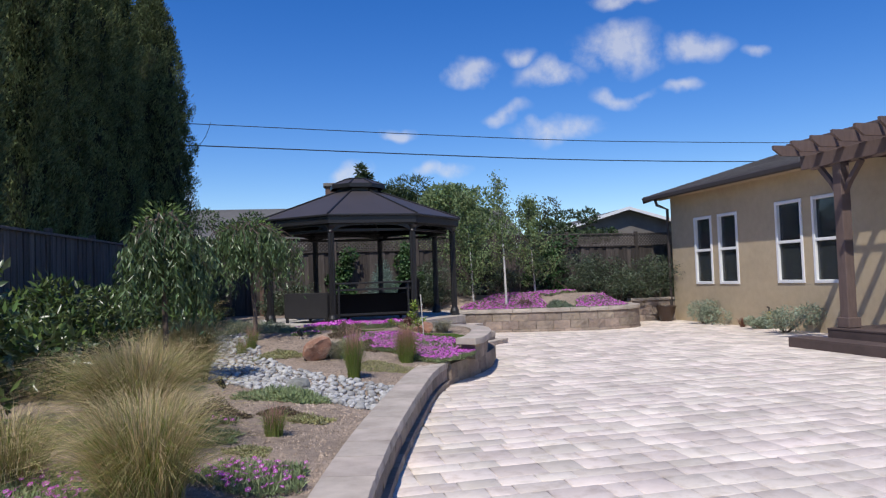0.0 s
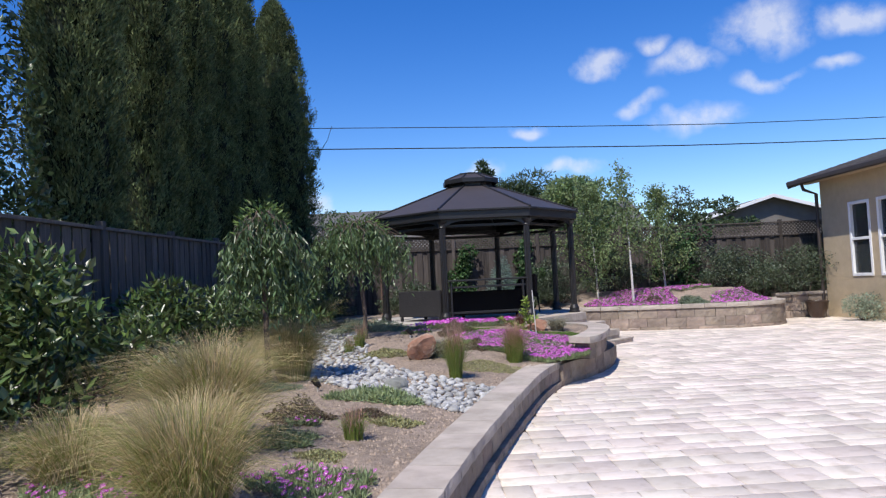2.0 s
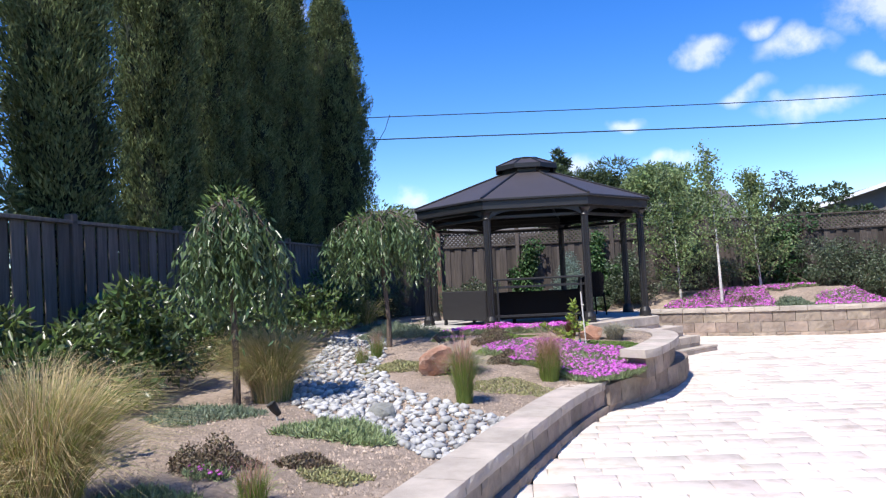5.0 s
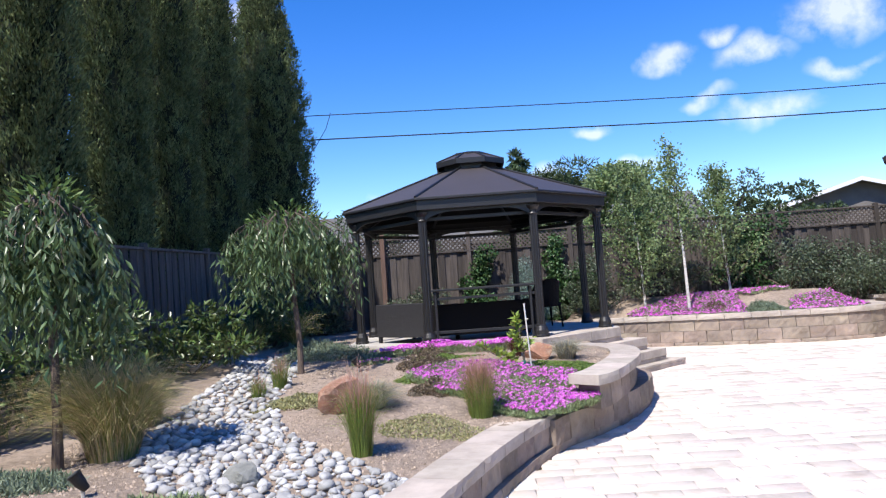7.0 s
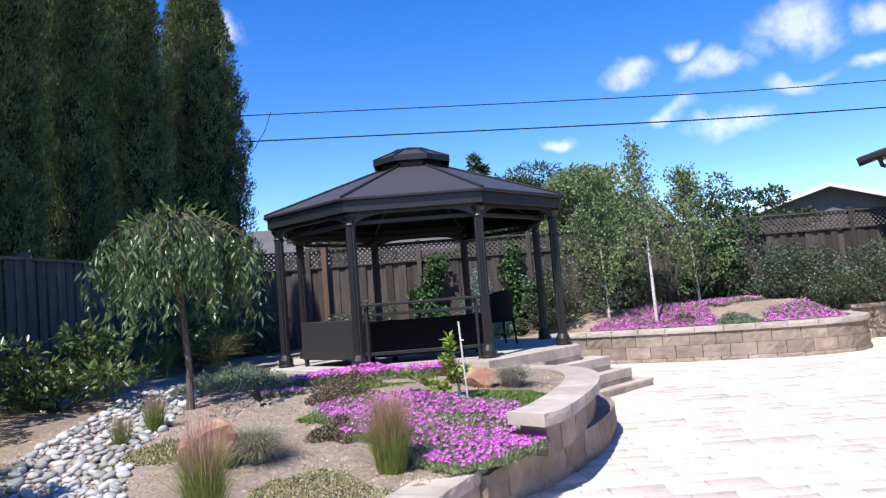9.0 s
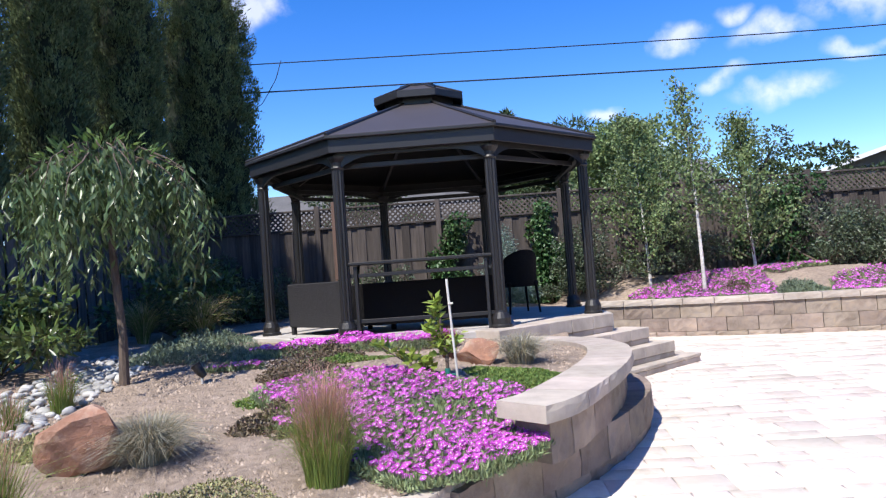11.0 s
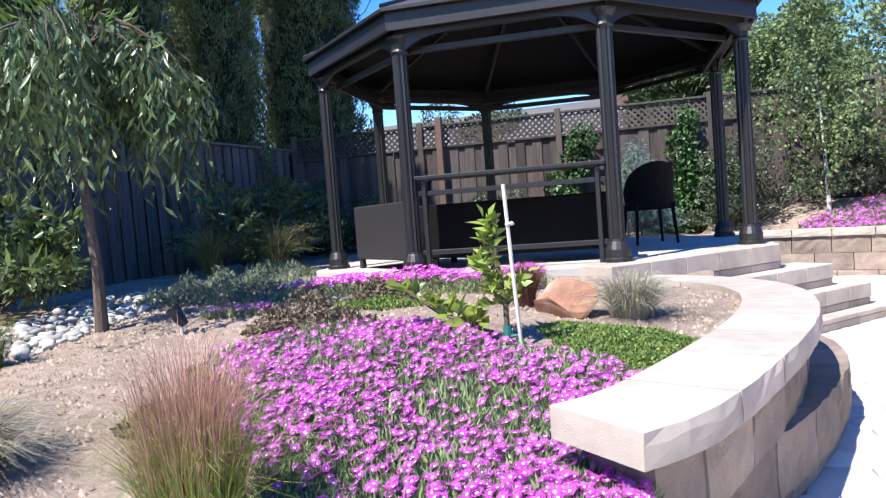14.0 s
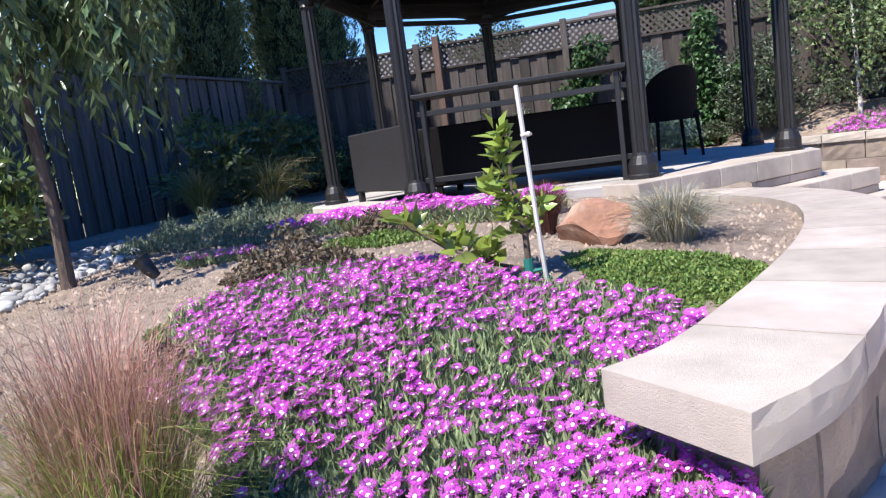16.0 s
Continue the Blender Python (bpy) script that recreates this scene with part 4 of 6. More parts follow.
            a, b = max(x, x0), min(x + w - 0.006, x1)
            x += w
            if b - a < 0.03:
                continue
            za, zb = 3.28 + pitch * (y0 + over) + 0.018, 3.28 + pitch * (y1 + over) + 0.008
            i = len(V)
            V += [(a, y0, za), (b, y0, za), (b, y1, zb), (a, y1, zb), (a, y0, za - 0.014), (b, y0, za - 0.014)]
            F += [(i, i + 1, i + 2, i + 3), (i + 4, i + 5, i + 1, i)]
    sh = np_part("shingles", np.array(V), np.array(F), M_SHINGLE, roof, "overlapping dark grey shingles")
    tagged(sh, kind="stuff")
    bm = bmesh.new()
    box(bm, (L / 2, -over - 0.05, 3.21), (L + 1.1, 0.11, 0.12), 0, 0.02)
    part("gutter", bm, M_TRIMBR, h, "dark brown gutter along the eave")
    bm = bmesh.new()
    box(bm, (L / 2, -over / 2, 3.185), (L + 1.0, over, 0.02))
    part("soffit", bm, M_STUCCO, h)
    bm = bmesh.new()
    tube(bm, [(-0.10, -over - 0.02, 3.17), (-0.10, -over + 0.02, 3.02), (-0.06, -0.06, 2.90), (-0.06, -0.06, 0.02)], 0.04, 8)
    part("downspout", bm, M_TRIMBR, h, "dark brown downspout at the corner")
    bm = bmesh.new()
    a = pitch
    for y in np.linspace(-over, ridge, 2)[:1]:
        mm = Matrix.Translation((x0 - 0.02, (ridge - over) / 2, 3.2 + pitch * (ridge + over) / 2)) @ Matrix.Rotation(math.atan(pitch), 4, "X")
        box(bm, (0, 0, 0), (0.04, (ridge + over) * math.hypot(1, pitch), 0.16), 0, 0.004, mm)
    part("barge_board", bm, M_TRIMBR, h)
    return h


build_house()


# ---- deck and pergola ----
def build_deck():
    hd = Vector((0.085, -0.996)).normalized()
    rz = math.atan2(hd.y, hd.x)
    o = Vector((8.46, 11.62))
    d = thing("deck", "dark brown stained low deck with one step", "deck", (o.x, o.y, 0), rz)
    d.matrix_world = d.matrix_world @ Matrix.Scale(1.15, 4)
    for i in range(13):
        bm = bmesh.new()
        box(bm, (5.0 + 0.2, 0.07 + 0.40 + i * 0.145, 0.30), (9.6, 0.138, 0.03), 0, 0.004)
        part("board", bm, M_DECK, d)
    for i in range(3):
        bm = bmesh.new()
        box(bm, (5.0, 0.07 + i * 0.145, 0.145), (10.0, 0.138, 0.03), 0, 0.004)
        part("step_board", bm, M_DECK, d)
    for y, z, x in ((0.012, 0.065, 5.0), (0.42, 0.22, 5.2)):
        bm = bmesh.new()
        box(bm, (x, y, z), (10.0 if y < 0.1 else 9.6, 0.025, 0.13), 0, 0.003)
        part("riser", bm, M_DECK, d)
    for x0, y, z, ln in ((0.012, 0.22, 0.065, 0.42), (0.41, 1.36, 0.145, 1.86)):
        bm = bmesh.new()
        box(bm, (x0, y, z), (0.025, ln, 0.27 if ln > 1 else 0.13), 0, 0.003)
        part("side_board", bm, M_DECK, d)
    p = thing("pergola", "brown stained timber pergola with shaped rafter tails", "pergola", (o.x, o.y, 0), rz)
    p.matrix_world = p.matrix_world @ Matrix.Scale(1.15, 4)
    for x in (0.62, 4.2):
        bm = bmesh.new()
        box(bm, (x, 0.62, 1.62), (0.17, 0.17, 2.6), 0, 0.008)
        part("post", bm, M_PERG, p)
        bm = bmesh.new()
        box(bm, (x, 0.62, 0.40), (0.24, 0.24, 0.16), 0, 0.01)
        part("post_base", bm, M_PERG, p)
        for s in (-1, 1):
            bm = bmesh.new()
            tube(bm, [(x, 0.62, 2.35), (x + s * 0.18, 0.62, 2.62), (x + s * 0.42, 0.62, 2.90)], 0.05, 4)
            part("brace", bm, M_PERG, p)
    for y in (0.52, 0.72):
        bm = bmesh.new()
        box(bm, (4.2, y, 3.02), (8.6, 0.05, 0.22), 0, 0.006)
        part("beam", bm, M_PERG, p)
    for i in range(20):
        bm = bmesh.new()
        prof = [(-0.02, 3.18), (0.05, 3.13), (0.16, 3.13), (2.3, 3.13), (2.3, 3.30), (-0.10, 3.30), (-0.10, 3.24)]
        x = 0.0 + i * 0.42
        A = [bm.verts.new((x - 0.025, yy, zz)) for yy, zz in prof]
        B = [bm.verts.new((x + 0.025, yy, zz)) for yy, zz in prof]
        bm.faces.new(A[::-1])
        bm.faces.new(B)
        for k in range(len(prof)):
            bm.faces.new((A[k], A[(k + 1) % len(prof)], B[(k + 1) % len(prof)], B[k]))
        bmesh.ops.recalc_face_normals(bm, faces=bm.faces)
        part("rafter", bm, M_PERG, p)
    for y in (0.3, 1.0, 1.6):
        bm = bmesh.new()
        box(bm, (4.2, y, 3.33), (8.7, 0.04, 0.05), 0, 0.004)
        part("purlin", bm, M_PERG, p)


build_deck()

# ---- beyond the fences ----
def gable_house(name, label, c, w, d, wall_h, ridge_h, turn=0.0, trim=True):
    t = thing(name, label, "house", (c[0], c[1], -0.08), turn)
    bm = bmesh.new()
    pts = [(-w / 2, 0), (w / 2, 0), (w / 2, wall_h), (0, ridge_h - 0.1), (-w / 2, wall_h)]
    A = [bm.verts.new((x, -d / 2, z)) for x, z in pts]
    B = [bm.verts.new((x, d / 2, z)) for x, z in pts]
    bm.faces.new(A)
    bm.faces.new(B[::-1])
    for i in range(5):
        bm.faces.new((A[i], B[i], B[(i + 1) % 5], A[(i + 1) % 5]))
    bmesh.ops.recalc_face_normals(bm, faces=bm.faces)
    part("wall", bm, M_NWALL, t)
    for s in (-1, 1):
        slope = (ridge_h - wall_h) / (w / 2)
        e = w / 2 + 0.4
        bm = bmesh.new()
        q = [(0, ridge_h), (s * e, ridge_h - slope * e), (s * e, ridge_h - slope * e - 0.12), (0, ridge_h - 0.12)]
        A = [bm.verts.new((x, -d / 2 - 0.4, z)) for x, z in q]
        B = [bm.verts.new((x, d / 2 + 0.4, z)) for x, z in q]
        bm.faces.new(A)
        bm.faces.new(B)
        for i in range(4):
            bm.faces.new((A[i], B[i], B[(i + 1) % 4], A[(i + 1) % 4]))
        bmesh.ops.recalc_face_normals(bm, faces=bm.faces)
        part("roof", bm, M_NROOF, t)
        if trim:
            bm = bmesh.new()
            q = [(0, ridge_h + 0.03), (s * e, ridge_h - slope * e + 0.03), (s * e, ridge_h - slope * e - 0.12), (0, ridge_h - 0.12)]
            A = [bm.verts.new((x, -d / 2 - 0.46, z)) for x, z in q]
            B = [bm.verts.new((x, -d / 2 - 0.40, z)) for x, z in q]
            bm.faces.new(A)
            bm.faces.new(B)
            for i in range(4):
                bm.faces.new((A[i], B[i], B[(i + 1) % 4], A[(i + 1) % 4]))
            bmesh.ops.recalc_face_normals(bm, faces=bm.faces)
            part("barge_board", bm, M_WHITE, t, "pale barge board")
    return t


gable_house("house", "neighbouring house with a grey gabled end behind the fence", (13.93, 35.6), 6.4, 8, 3.75, 4.68)
gable_house("house", "long neighbouring house with a grey roof behind the fence", (-4.26, 38.0), 10.0, 16, 3.4, 5.6, radians(90), False)
gable_house("house", "neighbouring house with a low brown roof", (3.41, 34.0), 8.0, 9, 3.5, 5.05, radians(90), False)


def build_chimney():
    t = thing("chimney", "brown brick chimney on the neighbour's roof", "chimney", (-0.02, 33.0, 0.67))
    bm = bmesh.new()
    box(bm, (0, 0, 2.25), (0.6, 0.6, 6.1), 0, 0.02)
    part("stack", bm, M_POSTRED, t)
    bm = bmesh.new()
    box(bm, (0, 0, 5.38), (0.78, 0.78, 0.16), 0, 0.02)
    part("crown", bm, M_NWALL, t)


build_chimney()


def build_wires():
    fd = Vector((1, 0.112, 0)).normalized()
    w0 = Vector((-3.52, 21.29, 0))
    for pts, r in (([(-30, 7.1), (-0.9, 6.38), (8.9, 6.13), (14.7, 6.07), (41, 6.5)], 0.012), ([(-30, 6.4), (-0.9, 5.73), (7.5, 5.51), (11.6, 5.42), (18.9, 5.42), (41, 5.8)], 0.016)):
        q = resample(pts, 1.0)
        bm = bmesh.new()
        tube(bm, [w0 + fd * a + Vector((0, 0, b)) for a, b in q], r, 6)
        tagged(part("power_line", bm, M_WIRE), "thin black overhead cable", "cable", "overhead cables")
    bm = bmesh.new()
    tube(bm, [w0 + Vector(p) for p in ((0, 0, 6.42), (-0.15, 0, 6.0), (-0.5, 0, 5.48), (-1.0, 0, 5.18), (-2.2, -0.2, 4.98), (-6.2, -0.4, 4.98))], 0.009, 5)
    tagged(part("power_line", bm, M_WIRE), "drooping service cable below the main line", "cable", "overhead cables")


build_wires()


# ---- trees ----
def on_shell(n, r_of, H, z0, rise=0.35):
    u = rng.uniform(0, 1, n) ** 0.9
    a = rng.uniform(0, math.tau, n)
    r = r_of(u, a)
    P = np.stack([r * np.cos(a), r * np.sin(a), z0 + u * H], 1)
    O = np.stack([np.cos(a), np.sin(a), np.full(n, rise)], 1)
    return P, O


def build_cypress(x, y, rad, H, seed, lean=0.0):
    r0 = np.random.default_rng(seed)
    ph = r0.uniform(0, 6, 6)
    t = thing("cypress_tree", "tall dense dark green columnar cypress behind the fence", "tree", (x, y, -0.08), 0, "row of cypresses")

    def prof(u, a):
        s = np.minimum(1, (u * 9 + 0.55)) * np.clip((1 - u) * 2.6, 0, 1) ** 0.55
        lump = 1 + 0.08 * np.sin(3 * a + ph[0] + 9 * u) + 0.08 * np.sin(7 * a - 18 * u + ph[1]) + 0.07 * np.sin(43 * u + 4 * a + ph[2]) + 0.06 * np.sin(71 * u - 9 * a + ph[3])
        return rad * s * lump

    bm = bmesh.new()
    tube(bm, [(0, 0, 0), (0.02, 0, 0.6), (0, 0, H * 0.5)], [0.22, 0.18, 0.06], 8)
    part("trunk", bm, M_BARK, t)
    # added solid shell that closes the crown, coloured as its shaded interior
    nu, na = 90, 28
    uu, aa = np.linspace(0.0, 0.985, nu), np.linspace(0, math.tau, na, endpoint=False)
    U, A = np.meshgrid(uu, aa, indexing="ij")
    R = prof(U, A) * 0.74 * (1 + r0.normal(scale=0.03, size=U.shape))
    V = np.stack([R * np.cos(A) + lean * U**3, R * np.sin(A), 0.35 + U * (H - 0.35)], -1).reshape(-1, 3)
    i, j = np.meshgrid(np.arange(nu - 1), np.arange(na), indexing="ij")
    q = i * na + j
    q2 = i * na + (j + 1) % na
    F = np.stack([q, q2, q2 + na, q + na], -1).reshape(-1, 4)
    np_part("inner_foliage", V, F, M_CYPSHADE, t, smooth=True)
    # small tufts gathered in clumps
    clumps, per = 2500, 40
    C, OC = on_shell(clumps, prof, H - 0.35, 0.35)
    C[:, :2] *= rng.uniform(0.80, 1.12, clumps)[:, None]
    n = clumps * per
    O = np.repeat(OC, per, 0)
    lift = rng.uniform(-1, 1, n)
    P = np.repeat(C, per, 0) + rng.normal(scale=0.045, size=(n, 3)) + np.array((0, 0, 0.11)) * lift[:, None] - O * np.array((1, 1, 0)) * (np.abs(lift) * 0.05)[:, None]
    P[:, 0] += lean * ((P[:, 2] - 0.35) / H) ** 3
    D = O * 0.6 + np.array((0, 0, 0.9)) + rng.normal(scale=0.45, size=(n, 3))
    V, F = leaf_geo(P, D, rng.uniform(0.045, 0.10, n), rng.uniform(0.016, 0.032, n), roll=O + rng.normal(scale=0.6, size=(n, 3)), fold=0.2)
    # ragged sprays that stand off the outline
    m = 500
    P2, O2 = on_shell(m, prof, H - 0.5, 0.4)
    P2 = np.repeat(P2, 10, 0) + rng.normal(scale=0.07, size=(m * 10, 3))
    P2[:, 0] += lean * ((P2[:, 2] - 0.35) / H) ** 3
    D2 = np.repeat(O2, 10, 0) * 0.9 + np.array((0, 0, 0.9)) + rng.normal(scale=0.3, size=(m * 10, 3))
    V2, F2 = leaf_geo(P2, D2, rng.uniform(0.08, 0.16, m * 10), rng.uniform(0.018, 0.035, m * 10), fold=0.35)
    V, F = merge_geo((V, F), (V2, F2))
    np_part("crown", V, F, M_CYP, t)


for i, (y, r, H, off) in enumerate(((9.35, 0.54, 10.6, 0.75), (11.74, 0.55, 11.0, 0.75), (13.85, 0.51, 11.0, 0.75), (15.82, 0.54, 10.8, 0.75), (17.91, 0.70, 10.6, 0.75), (20.42, 1.0, 10.1, 0.2))):
    build_cypress(fence_left_x(y) - off, y, r, H, i)


def foliage_cloud(n, blobs, L, W, down=0.0, outward=0.6):
    """Leaves through a set of blobs (x, y, z, rx, ry, rz), denser towards their skin."""
    B = np.array(blobs, float)
    vol = (B[:, 3] * B[:, 4] * B[:, 5]) ** (2 / 3)
    which = rng.choice(len(B), n, p=vol / vol.sum())
    d = unit(rng.normal(size=(n, 3)))
    r = rng.uniform(0.35, 1, n) ** 0.5 * (1 + rng.normal(scale=0.08, size=n))
    P = B[which, :3] + d * r[:, None] * B[which, 3:6]
    D = d * outward + rng.normal(scale=0.6, size=(n, 3)) + np.array((0, 0, -down))
    return leaf_geo(P, D, rng.uniform(0.7, 1.3, n) * L, rng.uniform(0.7, 1.25, n) * W)


def build_weeping(x, y, H, spread, seed, lean=(0, 0)):
    r0 = np.random.default_rng(seed)
    z = gz(x, y)
    t = thing("weeping_tree", "young weeping tree with hanging leafy branches and slim trunk", "tree", (x, y, z - 0.02), 0, "weeping trees in the bed")
    top = H * 0.80
    bm = bmesh.new()
    tube(bm, [(0, 0, 0), (0.01, 0.0, 0.4), (lean[0] * 0.5, lean[1] * 0.5, 0.9), (lean[0], lean[1], top)], [0.042, 0.032, 0.03, 0.022], 9)
    part("trunk", bm, M_BARK, t)
    Ps, Ds, tips = [], [], []
    bl = bmesh.new()
    nb = 40
    for k in range(nb):
        a = k * 2.39996 + r0.uniform(-0.3, 0.3)
        reach = spread * r0.uniform(0.3, 1.0)
        rise = (H - top) * r0.uniform(0.6, 1.0) * (1.15 - 0.35 * reach / spread)
        drop = r0.uniform(0.45, 0.75) * (H * 0.5) * (0.3 + 0.7 * reach / spread)
        pts = []
        for u in np.linspace(0, 1, 9):
            rr = reach * math.sin(u * math.pi / 2)
            zz = top + rise * min(1, u * 4) - drop * (1 - math.cos(u * math.pi / 2))
            pts.append(Vector((lean[0] + rr * math.cos(a) + r0.normal() * 0.02, lean[1] + rr * math.sin(a) + r0.normal() * 0.02, zz)))
        tube(bl, pts, [0.011 * (1 - 0.85 * u) for u in np.linspace(0, 1, 9)], 4, False)
        # strands hang from each branch
        for s in range(6):
            u0 = r0.uniform(0.12, 1.0)
            i = min(int(u0 * 8), 7)
            p = pts[i].lerp(pts[i + 1], u0 * 8 - i)
            ln = r0.uniform(0.25, 1.0) * H * 0.42
            q = np.linspace(0, 1, 26)
            o = np.array((math.cos(a + r0.normal() * 0.7), math.sin(a + r0.normal() * 0.7), 0))
            strand = np.array(p)[None] + o[None] * (0.16 * np.sqrt(q))[:, None] * r0.uniform(0.3, 1.2) + np.array((0, 0, -1.0))[None] * (ln * q**1.3)[:, None]
            Ps.append(strand)
            side = unit(np.stack([r0.normal(size=26), r0.normal(size=26), np.full(26, -2.0)], 1))
            Ds.append(side)
    P, D = np.concatenate(Ps), np.concatenate(Ds)
    keep = P[:, 2] > 0.42
    P, D = P[keep], D[keep]
    part("branching", bl, M_BARK, t)
    n = len(P)
    V, F = leaf_geo(P + rng.normal(scale=0.03, size=(n, 3)), D, rng.uniform(0.075, 0.13, n), rng.uniform(0.018, 0.030, n), fold=0.15)
    np_part("crown", V, F, M_WEEP, t)
    # upright young shoots on top
    m = 170
    a, u = r0.uniform(0, math.tau, m), r0.uniform(0, 1, m)
    P = np.stack([lean[0] + spread * 0.6 * np.sqrt(u) * np.cos(a), lean[1] + spread * 0.6 * np.sqrt(u) * np.sin(a), H * (0.86 + 0.12 * (1 - u)) + r0.normal(size=m) * 0.05], 1)
    D = np.stack([np.cos(a), np.sin(a), r0.uniform(0.0, 1.2, m)], 1)
    V, F = leaf_geo(P, D, rng.uniform(0.06, 0.11, m), rng.uniform(0.02, 0.032, m))
    tagged(np_part("crown_top", V, F, M_WEEPY, t), kind="stuff")


build_weeping(-1.78, 7.7, 2.05, 0.48, 3)
build_weeping(-1.2, 11.15, 2.0, 0.90, 5, lean=(-0.06, 0.0))


def build_birch(x, y, H, seed, trunk_r, leaves, spread, low=0.3, label="slender young birch with white trunk and sparse leaves"):
    r0 = np.random.default_rng(seed)
    z = gz(x, y)
    t = thing("birch_tree", label, "tree", (x, y, z - 0.03), 0, "birches by the far fence")
    bm = bmesh.new()
    pts = [(0.05 * math.sin(3 * u + seed) * u - 0.10 * u, 0.03 * u, u * H * 0.96) for u in np.linspace(0, 1, 9)]
    tube(bm, pts, [trunk_r * (1 - 0.88 * u) for u in np.linspace(0, 1, 9)], 9)
    part("trunk", bm, M_BIRCHBARK, t)
    bl = bmesh.new()
    P, D = [], []
    nb = 34
    for k in range(nb):
        u = low + (0.97 - low) * k / nb
        a = k * 2.39996 + r0.normal() * 0.3
        ln = spread * (1.05 - u) * r0.uniform(0.6, 1.25) + 0.12
        b = Vector(pts[min(8, int(u * 8))]).lerp(Vector(pts[min(8, int(u * 8) + 1)]), u * 8 - int(u * 8))
        tip = b + Vector((math.cos(a) * ln, math.sin(a) * ln, ln * r0.uniform(0.6, 1.3)))
        mid = b.lerp(tip, 0.5) + Vector((0, 0, 0.05))
        tube(bl, [b, mid, tip], [0.012, 0.008, 0.003], 4, False)
        m = leaves // nb
        s = r0.uniform(0.15, 1.05, m)
        q = np.array(b)[None] + (np.array(tip) - np.array(b))[None] * s[:, None] + r0.normal(scale=0.07, size=(m, 3))
        P.append(q)
        D.append(r0.normal(size=(m, 3)) + np.array((0, 0, -0.8)))
    part("branching", bl, M_BARK, t)
    P, D = np.concatenate(P), np.concatenate(D)
    n = len(P)
    V, F = leaf_geo(P, D, rng.uniform(0.045, 0.08, n), rng.uniform(0.035, 0.055, n))
    np_part("crown", V, F, M_BIRCHL, t)


build_birch(4.74, 18.52, 3.85, 1, 0.036, 1700, 0.42, 0.35)
build_birch(3.95, 19.2, 3.3, 2, 0.03, 6800, 0.95, 0.05, "young birch thick with pale green leaves beside the fence")
build_birch(5.8, 19.3, 2.95, 4, 0.03, 4600, 0.80, 0.05, "young birch leafy to the ground by the far fence")


def build_bush(name, label, category, x, y, blobs, n, L, W, material, group="", stem=True, z=None, down=0.0, extra=None):
    z = gz(x, y) if z is None else z
    t = thing(name, label, category, (x, y, z - 0.02), 0, group)
    if stem:
        bm = bmesh.new()
        for k in range(5):
            a = k * 1.3 + x
            b = blobs[k % len(blobs)]
            tube(bm, [(0.02 * math.cos(a), 0.02 * math.sin(a), 0), (b[0] * 0.6 + 0.05 * math.cos(a), b[1] * 0.6 + 0.05 * math.sin(a), b[2] * 0.6), (b[0], b[1], b[2] + b[5] * 0.5)], [0.018, 0.012, 0.004], 5, False)
        part("stem", bm, M_BARK, t)
    V, F = foliage_cloud(n, blobs, L, W, down)
    V[:, 2] = np.maximum(V[:, 2], 0.01)
    np_part("leaves", V, F, material, t)
    if extra:
        m2, n2, mt = extra
        V, F = foliage_cloud(n2, [(b[0], b[1], b[2] + b[5] * 0.35, b[3], b[4], b[5] * 0.75) for b in blobs], L, W * 0.8, -0.5)
        np_part(m2, V, F, mt, t)
    return t


def blobs_upright(w, h, k, r0):
    out = []
    for i in range(k):
        u = (i + 0.5) / k
        out.append((r0.normal() * w * 0.35, r0.normal() * w * 0.35, h * (0.18 + 0.72 * u), w * r0.uniform(0.32, 0.5) * (1.15 - 0.55 * u), w * r0.uniform(0.32, 0.5) * (1.15 - 0.55 * u), h * r0.uniform(0.12, 0.2)))
    return out


